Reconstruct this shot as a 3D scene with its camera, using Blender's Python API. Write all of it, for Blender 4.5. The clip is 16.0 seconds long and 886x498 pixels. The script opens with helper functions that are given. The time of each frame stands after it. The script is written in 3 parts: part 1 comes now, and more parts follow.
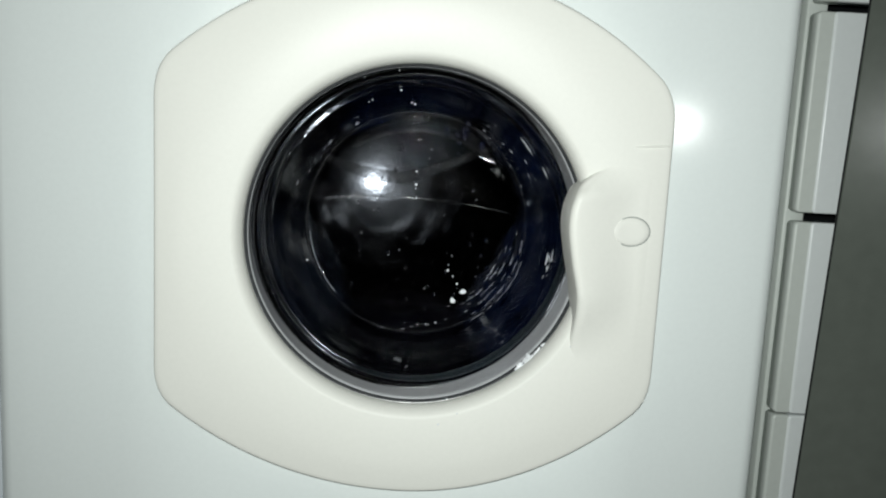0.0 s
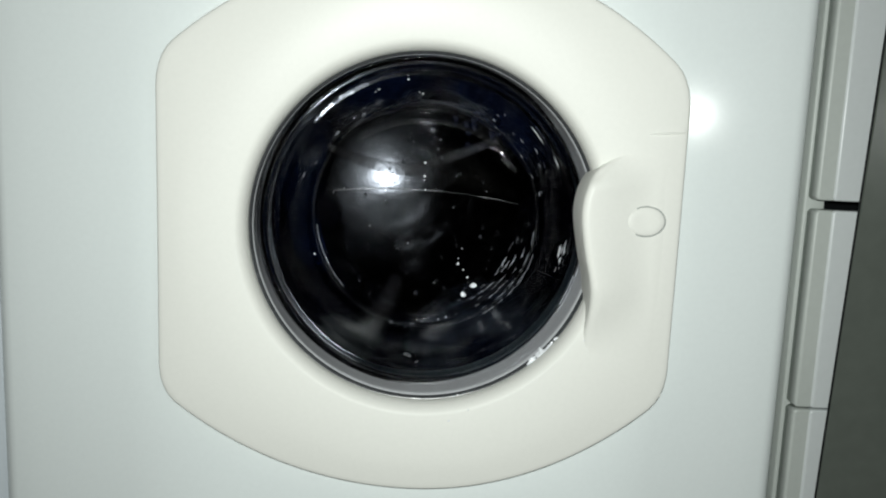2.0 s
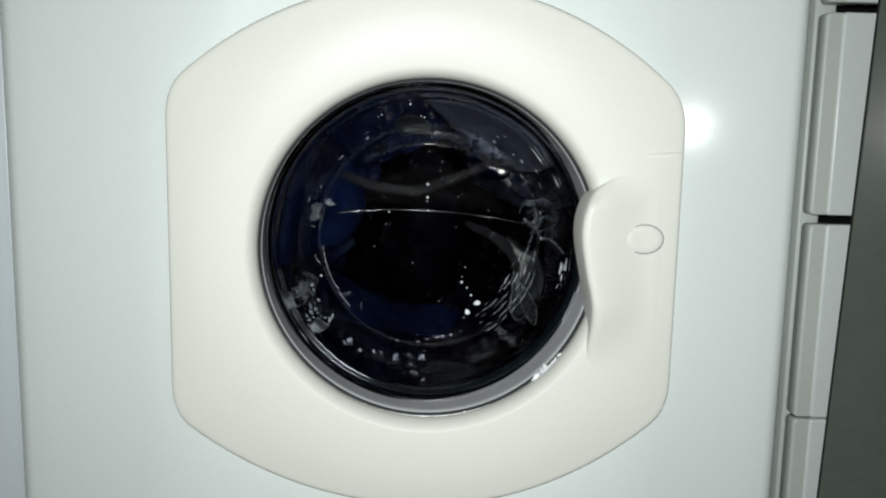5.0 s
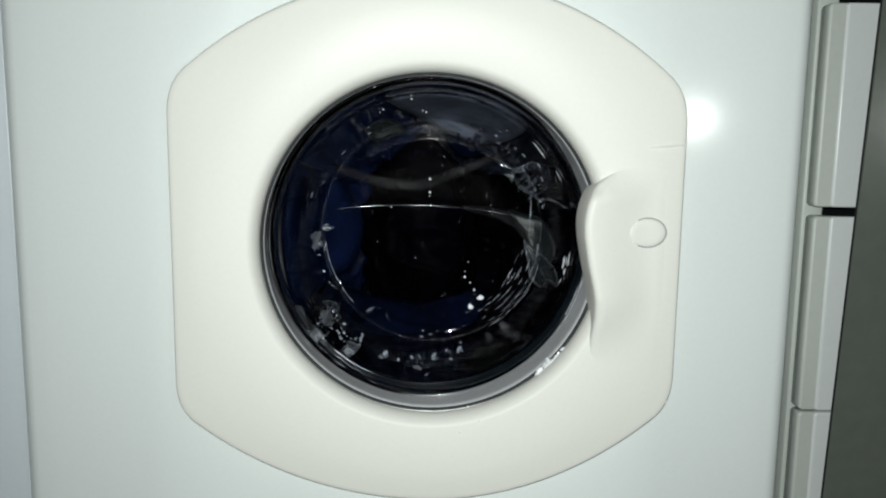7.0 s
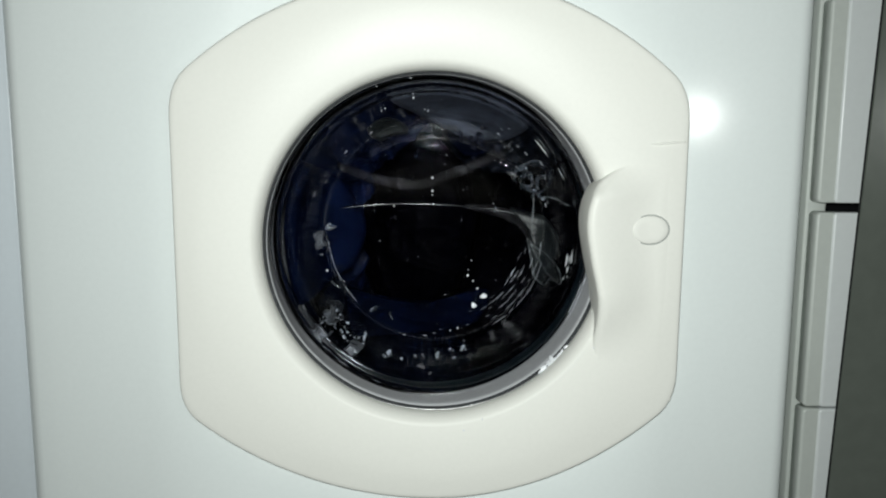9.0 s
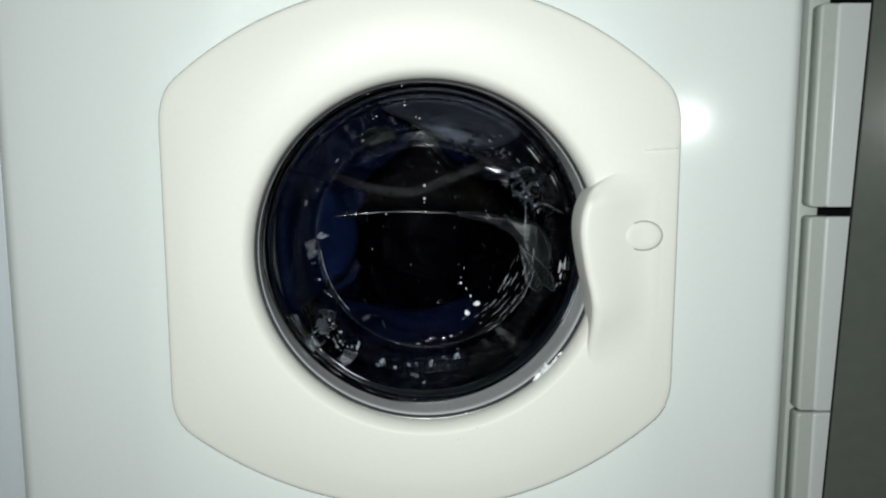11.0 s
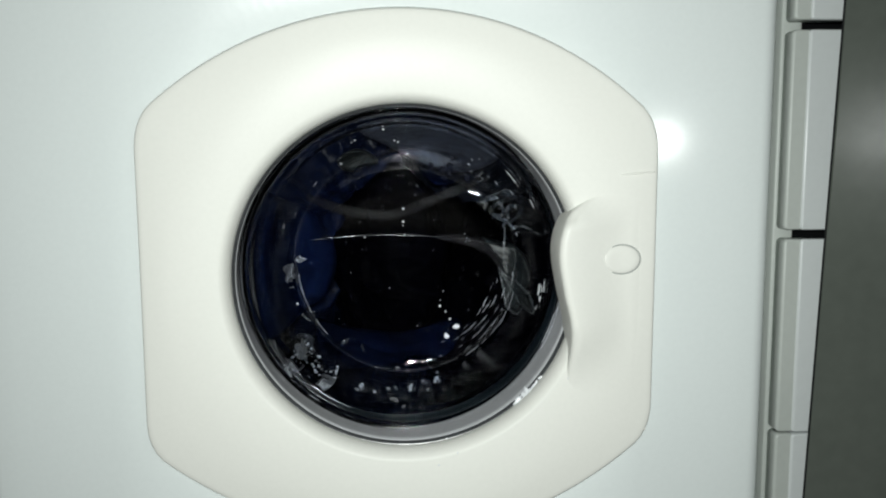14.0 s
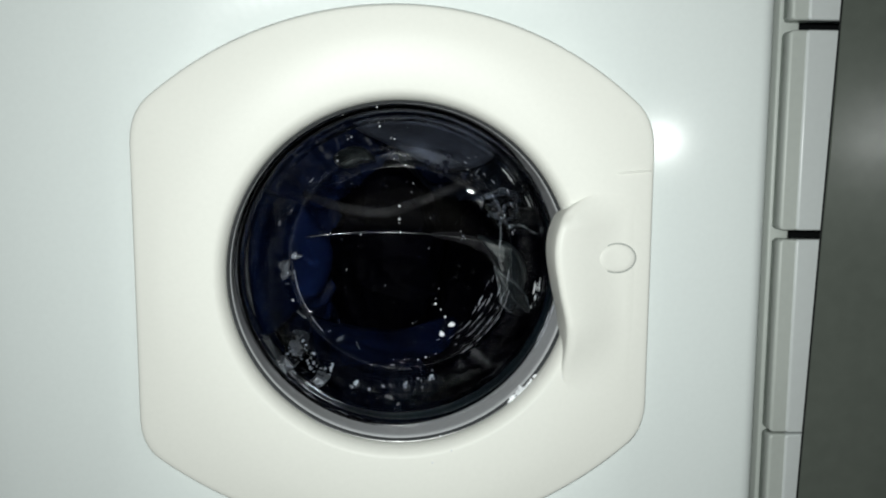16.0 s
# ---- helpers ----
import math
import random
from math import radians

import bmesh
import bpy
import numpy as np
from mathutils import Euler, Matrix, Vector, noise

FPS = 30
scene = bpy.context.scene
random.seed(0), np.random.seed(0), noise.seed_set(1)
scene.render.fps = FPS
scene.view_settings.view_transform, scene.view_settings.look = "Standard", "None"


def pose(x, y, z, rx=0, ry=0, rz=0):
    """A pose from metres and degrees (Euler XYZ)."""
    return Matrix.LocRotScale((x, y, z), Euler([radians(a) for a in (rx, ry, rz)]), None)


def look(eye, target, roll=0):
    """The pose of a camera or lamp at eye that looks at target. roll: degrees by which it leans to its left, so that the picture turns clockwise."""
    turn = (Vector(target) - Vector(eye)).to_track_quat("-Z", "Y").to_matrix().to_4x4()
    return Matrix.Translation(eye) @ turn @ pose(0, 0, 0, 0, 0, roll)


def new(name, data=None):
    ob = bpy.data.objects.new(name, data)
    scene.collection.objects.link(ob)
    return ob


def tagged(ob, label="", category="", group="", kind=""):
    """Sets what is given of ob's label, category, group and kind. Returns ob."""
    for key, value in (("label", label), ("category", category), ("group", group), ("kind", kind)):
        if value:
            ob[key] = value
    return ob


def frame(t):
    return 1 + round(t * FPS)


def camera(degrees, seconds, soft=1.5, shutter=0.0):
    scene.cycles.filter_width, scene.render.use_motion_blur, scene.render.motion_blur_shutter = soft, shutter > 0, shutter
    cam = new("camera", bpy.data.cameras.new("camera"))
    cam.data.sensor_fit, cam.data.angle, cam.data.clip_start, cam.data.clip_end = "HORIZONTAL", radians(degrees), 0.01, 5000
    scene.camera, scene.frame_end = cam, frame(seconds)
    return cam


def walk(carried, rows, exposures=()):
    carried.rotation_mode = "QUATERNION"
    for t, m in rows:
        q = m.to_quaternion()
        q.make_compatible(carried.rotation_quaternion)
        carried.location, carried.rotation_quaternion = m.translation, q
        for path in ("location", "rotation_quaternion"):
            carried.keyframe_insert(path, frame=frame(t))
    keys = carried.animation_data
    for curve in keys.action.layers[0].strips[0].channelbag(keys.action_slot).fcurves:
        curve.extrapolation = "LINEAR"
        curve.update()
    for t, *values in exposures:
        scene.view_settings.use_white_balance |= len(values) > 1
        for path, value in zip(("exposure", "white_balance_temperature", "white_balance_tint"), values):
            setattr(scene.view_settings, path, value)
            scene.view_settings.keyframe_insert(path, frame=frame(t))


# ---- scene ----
cam = camera(60.0, 16.0, soft=2.0, shutter=0.6)
PATH = [
    (0, (0.018, -0.587, 0.501), (0.093, 1.392, 0.223), 3.0),
    (0.5, (0.019, -0.586, 0.504), (0.084, 1.39, 0.205), 2.8),
    (1, (0.019, -0.586, 0.504), (0.084, 1.389, 0.2), 2.8),
    (1.5, (0.019, -0.588, 0.503), (0.073, 1.388, 0.197), 2.6),
    (2, (0.021, -0.573, 0.496), (0.064, 1.405, 0.207), 2.4),
    (2.5, (0.019, -0.587, 0.505), (0.057, 1.392, 0.215), 2.0),
    (3, (0.018, -0.587, 0.506), (0.048, 1.392, 0.22), 1.8),
    (3.5, (0.02, -0.587, 0.508), (0.054, 1.393, 0.229), 1.5),
    (4, (0.017, -0.587, 0.506), (0.067, 1.396, 0.247), 1.4),
    (6.5, (0.019, -0.586, 0.507), (0.045, 1.395, 0.232), 0.9),
    (7, (0.02, -0.586, 0.506), (0.0472, 1.394, 0.2300), 0.8),
    (7.5, (0.019, -0.586, 0.504), (0.047, 1.395, 0.231), 0.6),
    (8, (0.019, -0.585, 0.506), (0.045, 1.395, 0.225), 0.5),
    (8.5, (0.021, -0.586, 0.506), (0.04, 1.394, 0.224), 0.6),
    (9, (0.021, -0.586, 0.505), (0.038, 1.395, 0.228), 0.4),
    (11.5, (0.019, -0.583, 0.506), (0.072, 1.401, 0.259), -0.2),
    (12, (0.02, -0.583, 0.506), (0.094, 1.402, 0.275), -0.1),
    (12.5, (0.02, -0.583, 0.51), (0.0997, 1.403, 0.281), -0.3),
    (13, (0.019, -0.582, 0.51), (0.107, 1.403, 0.285), -0.3),
    (13.5, (0.02, -0.582, 0.509), (0.112, 1.404, 0.291), -0.2),
    (14, (0.018, -0.581, 0.513), (0.118, 1.404, 0.291), -0.2),
    (14.5, (0.021, -0.583, 0.508), (0.109, 1.405, 0.308), -0.2),
    (15, (0.021, -0.582, 0.511), (0.114, 1.405, 0.3), -0.1),
    (15.5, (0.023, -0.583, 0.506), (0.119, 1.405, 0.303), 0.4),
    (16, (0.021, -0.581, 0.51), (0.123, 1.404, 0.291), 0.3),
]
walk(cam, [(t, look(e, g, r)) for t, e, g, r in PATH])

# ---- light: one bright lamp stands beside the camera and lights a dark room ----
world = bpy.data.worlds.new("world")
world.use_nodes = True
world.node_tree.nodes["Background"].inputs[0].default_value = (0.5, 0.55, 0.6, 1)
world.node_tree.nodes["Background"].inputs[1].default_value = 0.010
scene.world = world


def disk_lamp(name, eye, target, size, watts, color):
    data = bpy.data.lights.new(name, "AREA")
    data.shape, data.size, data.energy, data.color = "DISK", size, watts, color
    ob = new(name, data)
    ob.matrix_world = look(eye, target)
    return ob


# the light on the camera itself, and a small lamp further to the side
disk_lamp("flash_light", (0.008, -0.600, 0.535), (0.02, 0.0, 0.44), 0.012, 3.85, (0.95, 1.0, 0.97))
disk_lamp("side_lamp", (0.515, -0.880, 0.556), (0.10, 0.0, 0.43), 0.030, 0.42, (0.96, 1.0, 0.98))
scene.view_settings.exposure = 0.0


# ---- materials ----
def mat(name, base, rough=0.4, metal=0.0, vary=0.06, scale=6.0, fine=120.0, bump=0.02, coat=0.0, sheen=0.0, spec=0.5, rvary=0.08):
    """A surface with blotches at one scale, grain at another and a fine relief."""
    m = bpy.data.materials.new(name)
    m.use_nodes = True
    nt = m.node_tree
    b = nt.nodes["Principled BSDF"]
    tc = nt.nodes.new("ShaderNodeTexCoord")
    n1 = nt.nodes.new("ShaderNodeTexNoise")
    n1.inputs["Scale"].default_value, n1.inputs["Detail"].default_value = scale, 4
    n2 = nt.nodes.new("ShaderNodeTexNoise")
    n2.inputs["Scale"].default_value, n2.inputs["Detail"].default_value = fine, 3
    nt.links.new(tc.outputs["Object"], n1.inputs["Vector"])
    nt.links.new(tc.outputs["Object"], n2.inputs["Vector"])
    add = nt.nodes.new("ShaderNodeMath")
    add.operation = "ADD"
    nt.links.new(n1.outputs["Fac"], add.inputs[0])
    nt.links.new(n2.outputs["Fac"], add.inputs[1])
    ramp = nt.nodes.new("ShaderNodeMapRange")
    ramp.inputs["From Min"].default_value, ramp.inputs["From Max"].default_value = 0.6, 1.4
    ramp.inputs["To Min"].default_value, ramp.inputs["To Max"].default_value = 1 - vary, 1 + vary
    nt.links.new(add.outputs[0], ramp.inputs["Value"])
    mix = nt.nodes.new("ShaderNodeVectorMath")
    mix.operation = "SCALE"
    mix.inputs[0].default_value = base
    nt.links.new(ramp.outputs[0], mix.inputs["Scale"])
    nt.links.new(mix.outputs[0], b.inputs["Base Color"])
    rr = nt.nodes.new("ShaderNodeMapRange")
    rr.inputs["From Min"].default_value, rr.inputs["From Max"].default_value = 0.3, 0.7
    rr.inputs["To Min"].default_value, rr.inputs["To Max"].default_value = max(0.02, rough - rvary), min(1, rough + rvary)
    nt.links.new(n1.outputs["Fac"], rr.inputs["Value"])
    nt.links.new(rr.outputs[0], b.inputs["Roughness"])
    bp = nt.nodes.new("ShaderNodeBump")
    bp.inputs["Strength"].default_value, bp.inputs["Distance"].default_value = bump, 0.002
    nt.links.new(n2.outputs["Fac"], bp.inputs["Height"])
    nt.links.new(bp.outputs[0], b.inputs["Normal"])
    b.inputs["Metallic"].default_value = metal
    b.inputs["Coat Weight"].default_value = coat
    b.inputs["Sheen Weight"].default_value = sheen
    b.inputs["Specular IOR Level"].default_value = spec
    return m


def glass(name, tint, rough=0.0, ior=1.5, wet=0.0):
    m = bpy.data.materials.new(name)
    m.use_nodes = True
    b = m.node_tree.nodes["Principled BSDF"]
    b.inputs["Base Color"].default_value = (*tint, 1)
    b.inputs["Transmission Weight"].default_value = 1.0
    b.inputs["Roughness"].default_value = rough
    b.inputs["IOR"].default_value = ior
    if wet:                                  # a film of water that breaks up the reflections
        nt = m.node_tree
        tc = nt.nodes.new("ShaderNodeTexCoord")
        n1 = nt.nodes.new("ShaderNodeTexNoise")
        n1.inputs["Scale"].default_value, n1.inputs["Detail"].default_value = 70, 3
        bp = nt.nodes.new("ShaderNodeBump")
        bp.inputs["Strength"].default_value, bp.inputs["Distance"].default_value = wet, 0.002
        nt.links.new(tc.outputs["Object"], n1.inputs["Vector"])
        nt.links.new(n1.outputs["Fac"], bp.inputs["Height"])
        nt.links.new(bp.outputs[0], b.inputs["Normal"])
    return m


M_ENAMEL = mat("white_enamel", (0.78, 0.83, 0.82), 0.15, rvary=0.03, vary=0.02, scale=3, fine=260, bump=0.012)
M_CREAM = mat("cream_plastic", (0.818, 0.820, 0.768), 0.40, vary=0.02, scale=5, fine=300, bump=0.010, spec=0.20, rvary=0.05)
M_GROOVE = mat("groove_grey", (0.37, 0.39, 0.37), 0.6, vary=0.1)
M_CABINET = mat("white_lacquer", (0.66, 0.72, 0.76), 0.38, vary=0.03, scale=4, fine=200, bump=0.02)
M_DRAWER = mat("drawer_lacquer", (0.61, 0.64, 0.64), 0.30, vary=0.03, scale=6, fine=200, bump=0.02)
M_STILE = mat("stile_paint", (0.49, 0.52, 0.49), 0.4, vary=0.05, scale=8, fine=180, bump=0.03)
M_GAP_SHADE = mat("gap_shade", (0.004, 0.0045, 0.005), 0.8, spec=0.05)
M_GREY = mat("grey_satin_paint", (0.083, 0.093, 0.081), 0.24, vary=0.10, scale=5, fine=90, bump=0.05, spec=0.35)
M_EDGE_SHADE = mat("edge_shade", (0.008, 0.009, 0.009), 0.7, spec=0.1)
M_RIM = mat("grey_rim", (0.50, 0.51, 0.53), 0.14, vary=0.08, scale=20, fine=200, bump=0.03)
M_LIP = mat("grey_seal_lip", (0.05, 0.053, 0.056), 0.22, vary=0.25, scale=25, fine=220, bump=0.05)
M_RUBBER = mat("black_rubber", (0.0055, 0.0100, 0.0135), 0.40, vary=0.4, scale=30, fine=200, bump=0.2, spec=0.10)
M_STEEL = mat("drum_steel", (0.150, 0.157, 0.176), 0.135, metal=1.0, vary=0.12, scale=9, fine=160, bump=0.04)
M_GLASS = glass("door_glass", (0.93, 0.95, 0.97), 0.0, wet=0.14)
M_WATER = glass("water_drop", (0.97, 0.98, 1.0), 0.03, 1.33)
M_STRAP = mat("dark_grey_wet_cloth", (0.0016, 0.0015, 0.0019), 0.6, vary=0.7, scale=50, fine=400, bump=0.3, spec=0.03)
M_GLINT = mat("white_glint", (0.75, 0.77, 0.80), 0.15, vary=0.2, scale=90, fine=500, bump=0.2)
M_STREAK = mat("reflection_streaks", (0.52, 0.54, 0.60), 0.12, vary=0.6, scale=90, fine=500, bump=0.2)
M_LINT = mat("wet_lint", (0.17, 0.185, 0.215), 0.16, vary=0.6, scale=120, fine=600, bump=0.3)
M_NAVY = mat("navy_wet_cotton", (0.0013, 0.0028, 0.0105), 0.30, vary=0.9, scale=22, fine=170, bump=0.6, spec=0.09)
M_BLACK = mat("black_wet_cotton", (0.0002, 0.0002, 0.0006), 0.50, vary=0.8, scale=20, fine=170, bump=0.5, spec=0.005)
M_SLATE = mat("slate_wet_cotton", (0.0024, 0.0034, 0.0060), 0.30, vary=0.9, scale=14, fine=120, bump=0.5, spec=0.15)
M_FRILL = mat("grey_wet_lace", (0.020, 0.023, 0.030), 0.14, spec=0.8, vary=0.9, scale=90, fine=260, bump=1.0)
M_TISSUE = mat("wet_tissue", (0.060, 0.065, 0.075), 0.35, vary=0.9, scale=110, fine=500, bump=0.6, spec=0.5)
M_LEAF = mat("grey_green_wet_cloth", (0.0038, 0.0052, 0.0058), 0.35, vary=0.6, scale=60, fine=300, bump=0.5, spec=0.3)
M_PIPING = mat("pale_piping", (0.030, 0.034, 0.038), 0.3, vary=0.5, scale=90, fine=400, bump=0.4, spec=0.4)
M_SHEET = mat("smoky_blue_wet_cloth", (0.0190, 0.0225, 0.0330), 0.50, vary=0.9, scale=26, fine=150, bump=0.2, spec=0.2)
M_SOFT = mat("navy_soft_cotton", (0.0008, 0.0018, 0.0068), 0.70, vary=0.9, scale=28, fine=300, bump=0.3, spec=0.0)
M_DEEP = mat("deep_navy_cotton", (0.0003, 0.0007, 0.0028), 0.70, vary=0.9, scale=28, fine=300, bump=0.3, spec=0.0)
M_YELLOW = mat("yellow_label", (0.130, 0.130, 0.020), 0.6, vary=0.15, scale=60, fine=500, bump=0.1)
M_WALL = mat("plaster", (0.12, 0.12, 0.115), 0.8, vary=0.06, scale=3, fine=90, bump=0.15)
M_FLOOR = mat("floor_vinyl", (0.09, 0.085, 0.08), 0.5, vary=0.15, scale=4, fine=60, bump=0.1)


# ---- helpers for meshes ----
ORIGIN = {}


def link(name, bm, material, origin=(0, 0, 0), smooth=True):
    bmesh.ops.recalc_face_normals(bm, faces=bm.faces)
    me = bpy.data.meshes.new(name)
    bm.transform(Matrix.Translation(-Vector(origin)))
    bm.to_mesh(me)
    bm.free()
    me.materials.append(material)
    for p in me.polygons:
        p.use_smooth = smooth
    ob = new(name, me)
    ORIGIN[ob.name] = Vector(origin)
    return ob


def part(name, bm, material, parent, label="", origin=None, smooth=True):
    """One mesh, given in world coordinates, as a part of a thing."""
    base = ORIGIN[parent.name]
    o = Vector(origin) if origin is not None else base
    ob = link(name, bm, material, o, smooth)
    ob.parent = parent
    ob.location = o - base
    return tagged(ob, label)


def thing(name, at, label, category, group="", kind=""):
    ob = new(name)
    ob.location = at
    ob.empty_display_size = 0.05
    ORIGIN[ob.name] = Vector(at)
    return tagged(ob, label, category, group, kind)


def loft(bm, loops, closed=True, cap0=False, cap1=False):
    rows = [[bm.verts.new(p) for p in loop] for loop in loops]
    n = len(rows[0])
    for a, b in zip(rows, rows[1:]):
        for i in range(n if closed else n - 1):
            j = (i + 1) % n
            bm.faces.new((a[i], a[j], b[j], b[i]))
    if cap0:
        bm.faces.new(rows[0])
    if cap1:
        bm.faces.new(rows[-1])
    return rows


def box(x0, x1, y0, y1, z0, z1, bevel=0.0, segments=2):
    bm = bmesh.new()
    bmesh.ops.create_cube(bm, size=1, matrix=Matrix.Translation(((x0 + x1) / 2, (y0 + y1) / 2, (z0 + z1) / 2))
                          @ Matrix.Diagonal((x1 - x0, y1 - y0, z1 - z0, 1)))
    if bevel:
        bmesh.ops.bevel(bm, geom=bm.edges[:], offset=bevel, segments=segments, profile=0.5, affect="EDGES")
    return bm


def structure(name, bm, material, label, category):
    return tagged(link(name, bm, material, smooth=False), label, category, kind="structure")


# ---- the room ----
structure("floor", box(-1.7, 1.7, -2.3, 0.75, -0.05, 0.0), M_FLOOR, "dull brown vinyl floor under the appliances", "floor")
structure("ceiling", box(-1.7, 1.7, -2.3, 0.75, 2.4, 2.45), M_WALL, "plain plaster ceiling over the dim room", "ceiling")
structure("wall_north", box(-1.7, 1.7, 0.65, 0.75, 0.0, 2.4), M_WALL, "plain grey plaster wall behind the appliances", "wall")
structure("wall_south", box(-1.7, 1.7, -2.3, -2.2, 0.0, 2.4), M_WALL, "plain grey plaster wall facing the appliances", "wall")
structure("wall_west", box(-1.7, -1.6, -2.2, 0.65, 0.0, 2.4), M_WALL, "plain grey plaster side wall", "wall")
structure("wall_east", box(1.6, 1.7, -2.2, 0.65, 0.0, 2.4), M_WALL, "plain grey plaster side wall", "wall")

# ---- washing machine ----
CX, CZ = 0.0190, 0.4246          # the door's axis
AXIS = Vector((CX, 0.28, CZ))
HALF, TOP = 0.3045, 0.85
machine = thing("washing_machine", (0, 0.28, 0), "white front-loading washing machine with a cream door, full of dark laundry", "washing machine")


def circle(r, y, n=160, cx=CX, cz=CZ):
    return [(cx + r * math.sin(2 * math.pi * i / n), y, cz + r * math.cos(2 * math.pi * i / n)) for i in range(n)]


def front_loop(inset, y, n=160):
    """The rectangle of the front, seen from the door's axis."""
    out = []
    for i in range(n):
        a = 2 * math.pi * i / n
        s, c = math.sin(a), math.cos(a)
        x1 = (HALF - inset - CX) if s > 0 else (HALF - inset + CX)
        z1 = (TOP - inset - CZ) if c > 0 else (CZ - 0.012 - inset)
        k = min(x1 / max(abs(s), 1e-6), z1 / max(abs(c), 1e-6))
        out.append((CX + k * s, y, CZ + k * c))
    return out


def build_body():
    bm = bmesh.new()
    loops = [circle(0.150, 0.030), circle(0.150, 0.004), circle(0.154, 0.0), front_loop(0.10, 0.0), front_loop(0.03, 0.0)]
    for k in range(0, 7):
        a = k / 6 * math.pi / 2
        loops.append(front_loop(0.013 * (1 - math.sin(a)), 0.013 * (1 - math.cos(a))))
    loops += [front_loop(0.0, 0.30), front_loop(0.0, 0.56)]
    loft(bm, loops, cap1=True)
    return bm


part("cabinet_body", build_body(), M_ENAMEL, machine, "glossy white enamelled steel cabinet")


def surround_r(a, inset=0.0):
    """The outline of the cream door: upright flanks between two flat arcs, rounded corners."""
    s, c = math.sin(a), math.cos(a)
    side = (0.1903 - 0.0008 * max(0.0, -c) if s > 0 else 0.1970) / max(abs(s), 1e-6)
    big, far = (0.282, 0.2010) if c > 0 else (0.300, 0.2006)
    h = big - far                     # how far the arc's centre lies beyond the axis
    arc = -h * abs(c) + math.sqrt(h * h * c * c - h * h + big * big)
    if s > 0:
        arc -= (0.0085 if c > 0 else 0.0155) * s * s
    k = 0.016
    d = max(k - abs(side - arc), 0) / k
    return min(side, arc) - d * d * k * 0.25 - inset


def crown_y(u):
    """The door's face without its dish: a soft roll from the outer edge inwards."""
    return -0.0116 - 0.0014 * math.sin(min(u / 0.35, 1.0) * math.pi / 2)


def dish_y(r):
    """How far the face falls back round the porthole: a shallow dish that ends in a rolled lip."""
    d = max(0.0, 0.184 - r)
    e = max(0.0, 0.1408 - r) / (0.1408 - RIN)
    return 2.5 * d * d + 0.0125 * (1 - math.sqrt(max(0.0, 1 - e * e)))


def surround_y(u, r):
    return crown_y(u) + dish_y(r)


RIN = 0.1334


def build_surround(n=200):
    bm = bmesh.new()
    loops = []

    def ring(f):
        out = []
        for i in range(n):
            a = 2 * math.pi * i / n
            r, y = f(a)
            out.append((CX + r * math.sin(a), y, CZ + r * math.cos(a)))
        return out
    loops.append(ring(lambda a: (surround_r(a, 0.0), 0.0005)))
    for k in range(0, 5):
        q = k / 4 * math.pi / 2
        loops.append(ring(lambda a: (surround_r(a, 0.0026 * (1 - math.cos(q))), -0.0055 - 0.0061 * math.sin(q))))
    us = [0.04 * i for i in range(1, 21)] + [0.8 + 0.2 * (1 - (1 - i / 20) ** 2) for i in range(1, 21)]
    for u in us:
        loops.append(ring(lambda a: (surround_r(a, 0.0026) * (1 - u) + RIN * u, surround_y(u, surround_r(a, 0.0026) * (1 - u) + RIN * u))))
    loops.append(ring(lambda a: (RIN + 0.0005, 0.0105)))
    loft(bm, loops)
    return bm


door = part("door_surround", build_surround(), M_CREAM, machine, "moulded cream plastic door frame with a dished porthole")


def build_seam(n=200):
    bm = bmesh.new()
    loops = []
    for dr, y in ((0.0000, -0.0004), (0.0008, -0.0012), (0.0018, -0.0003)):
        loops.append([(CX + (surround_r(2 * math.pi * i / n) + dr) * math.sin(2 * math.pi * i / n), y,
                       CZ + (surround_r(2 * math.pi * i / n) + dr) * math.cos(2 * math.pi * i / n)) for i in range(n)])
    loft(bm, loops)
    return bm


part("seam", build_seam(), M_GROOVE, door, "thin grey seam round the door")


def lip_x(z):
    """The wavy inner edge of the grip, over the porthole's rim."""
    pts = [(0.330, 0.1390), (0.353, 0.1405), (0.371, 0.1425), (0.385, 0.1420), (0.398, 0.1400), (0.411, 0.1365),
           (0.424, 0.1340), (0.438, 0.1315), (0.451, 0.1312), (0.463, 0.1335), (0.474, 0.1385), (0.480, 0.1450), (0.490, 0.160), (0.505, 0.170)]
    for (za, xa), (zb, xb) in zip(pts, pts[1:]):
        if za <= z <= zb:
            t = (z - za) / (zb - za)
            return xa + (xb - xa) * t
    return pts[0][1] if z < pts[0][0] else pts[-1][1]


def face_y(x, z):
    dx, dz = x - CX, z - CZ
    r = math.hypot(dx, dz)
    ro = surround_r(math.atan2(dx, dz), 0.0026)
    u = min(1.0, max(0.0, (ro - r) / (ro - RIN)))
    return surround_y(u, max(r, RIN))


def step(a, b, x):
    t = min(1.0, max(0.0, (x - a) / (b - a)))
    return t * t * (3 - 2 * t)


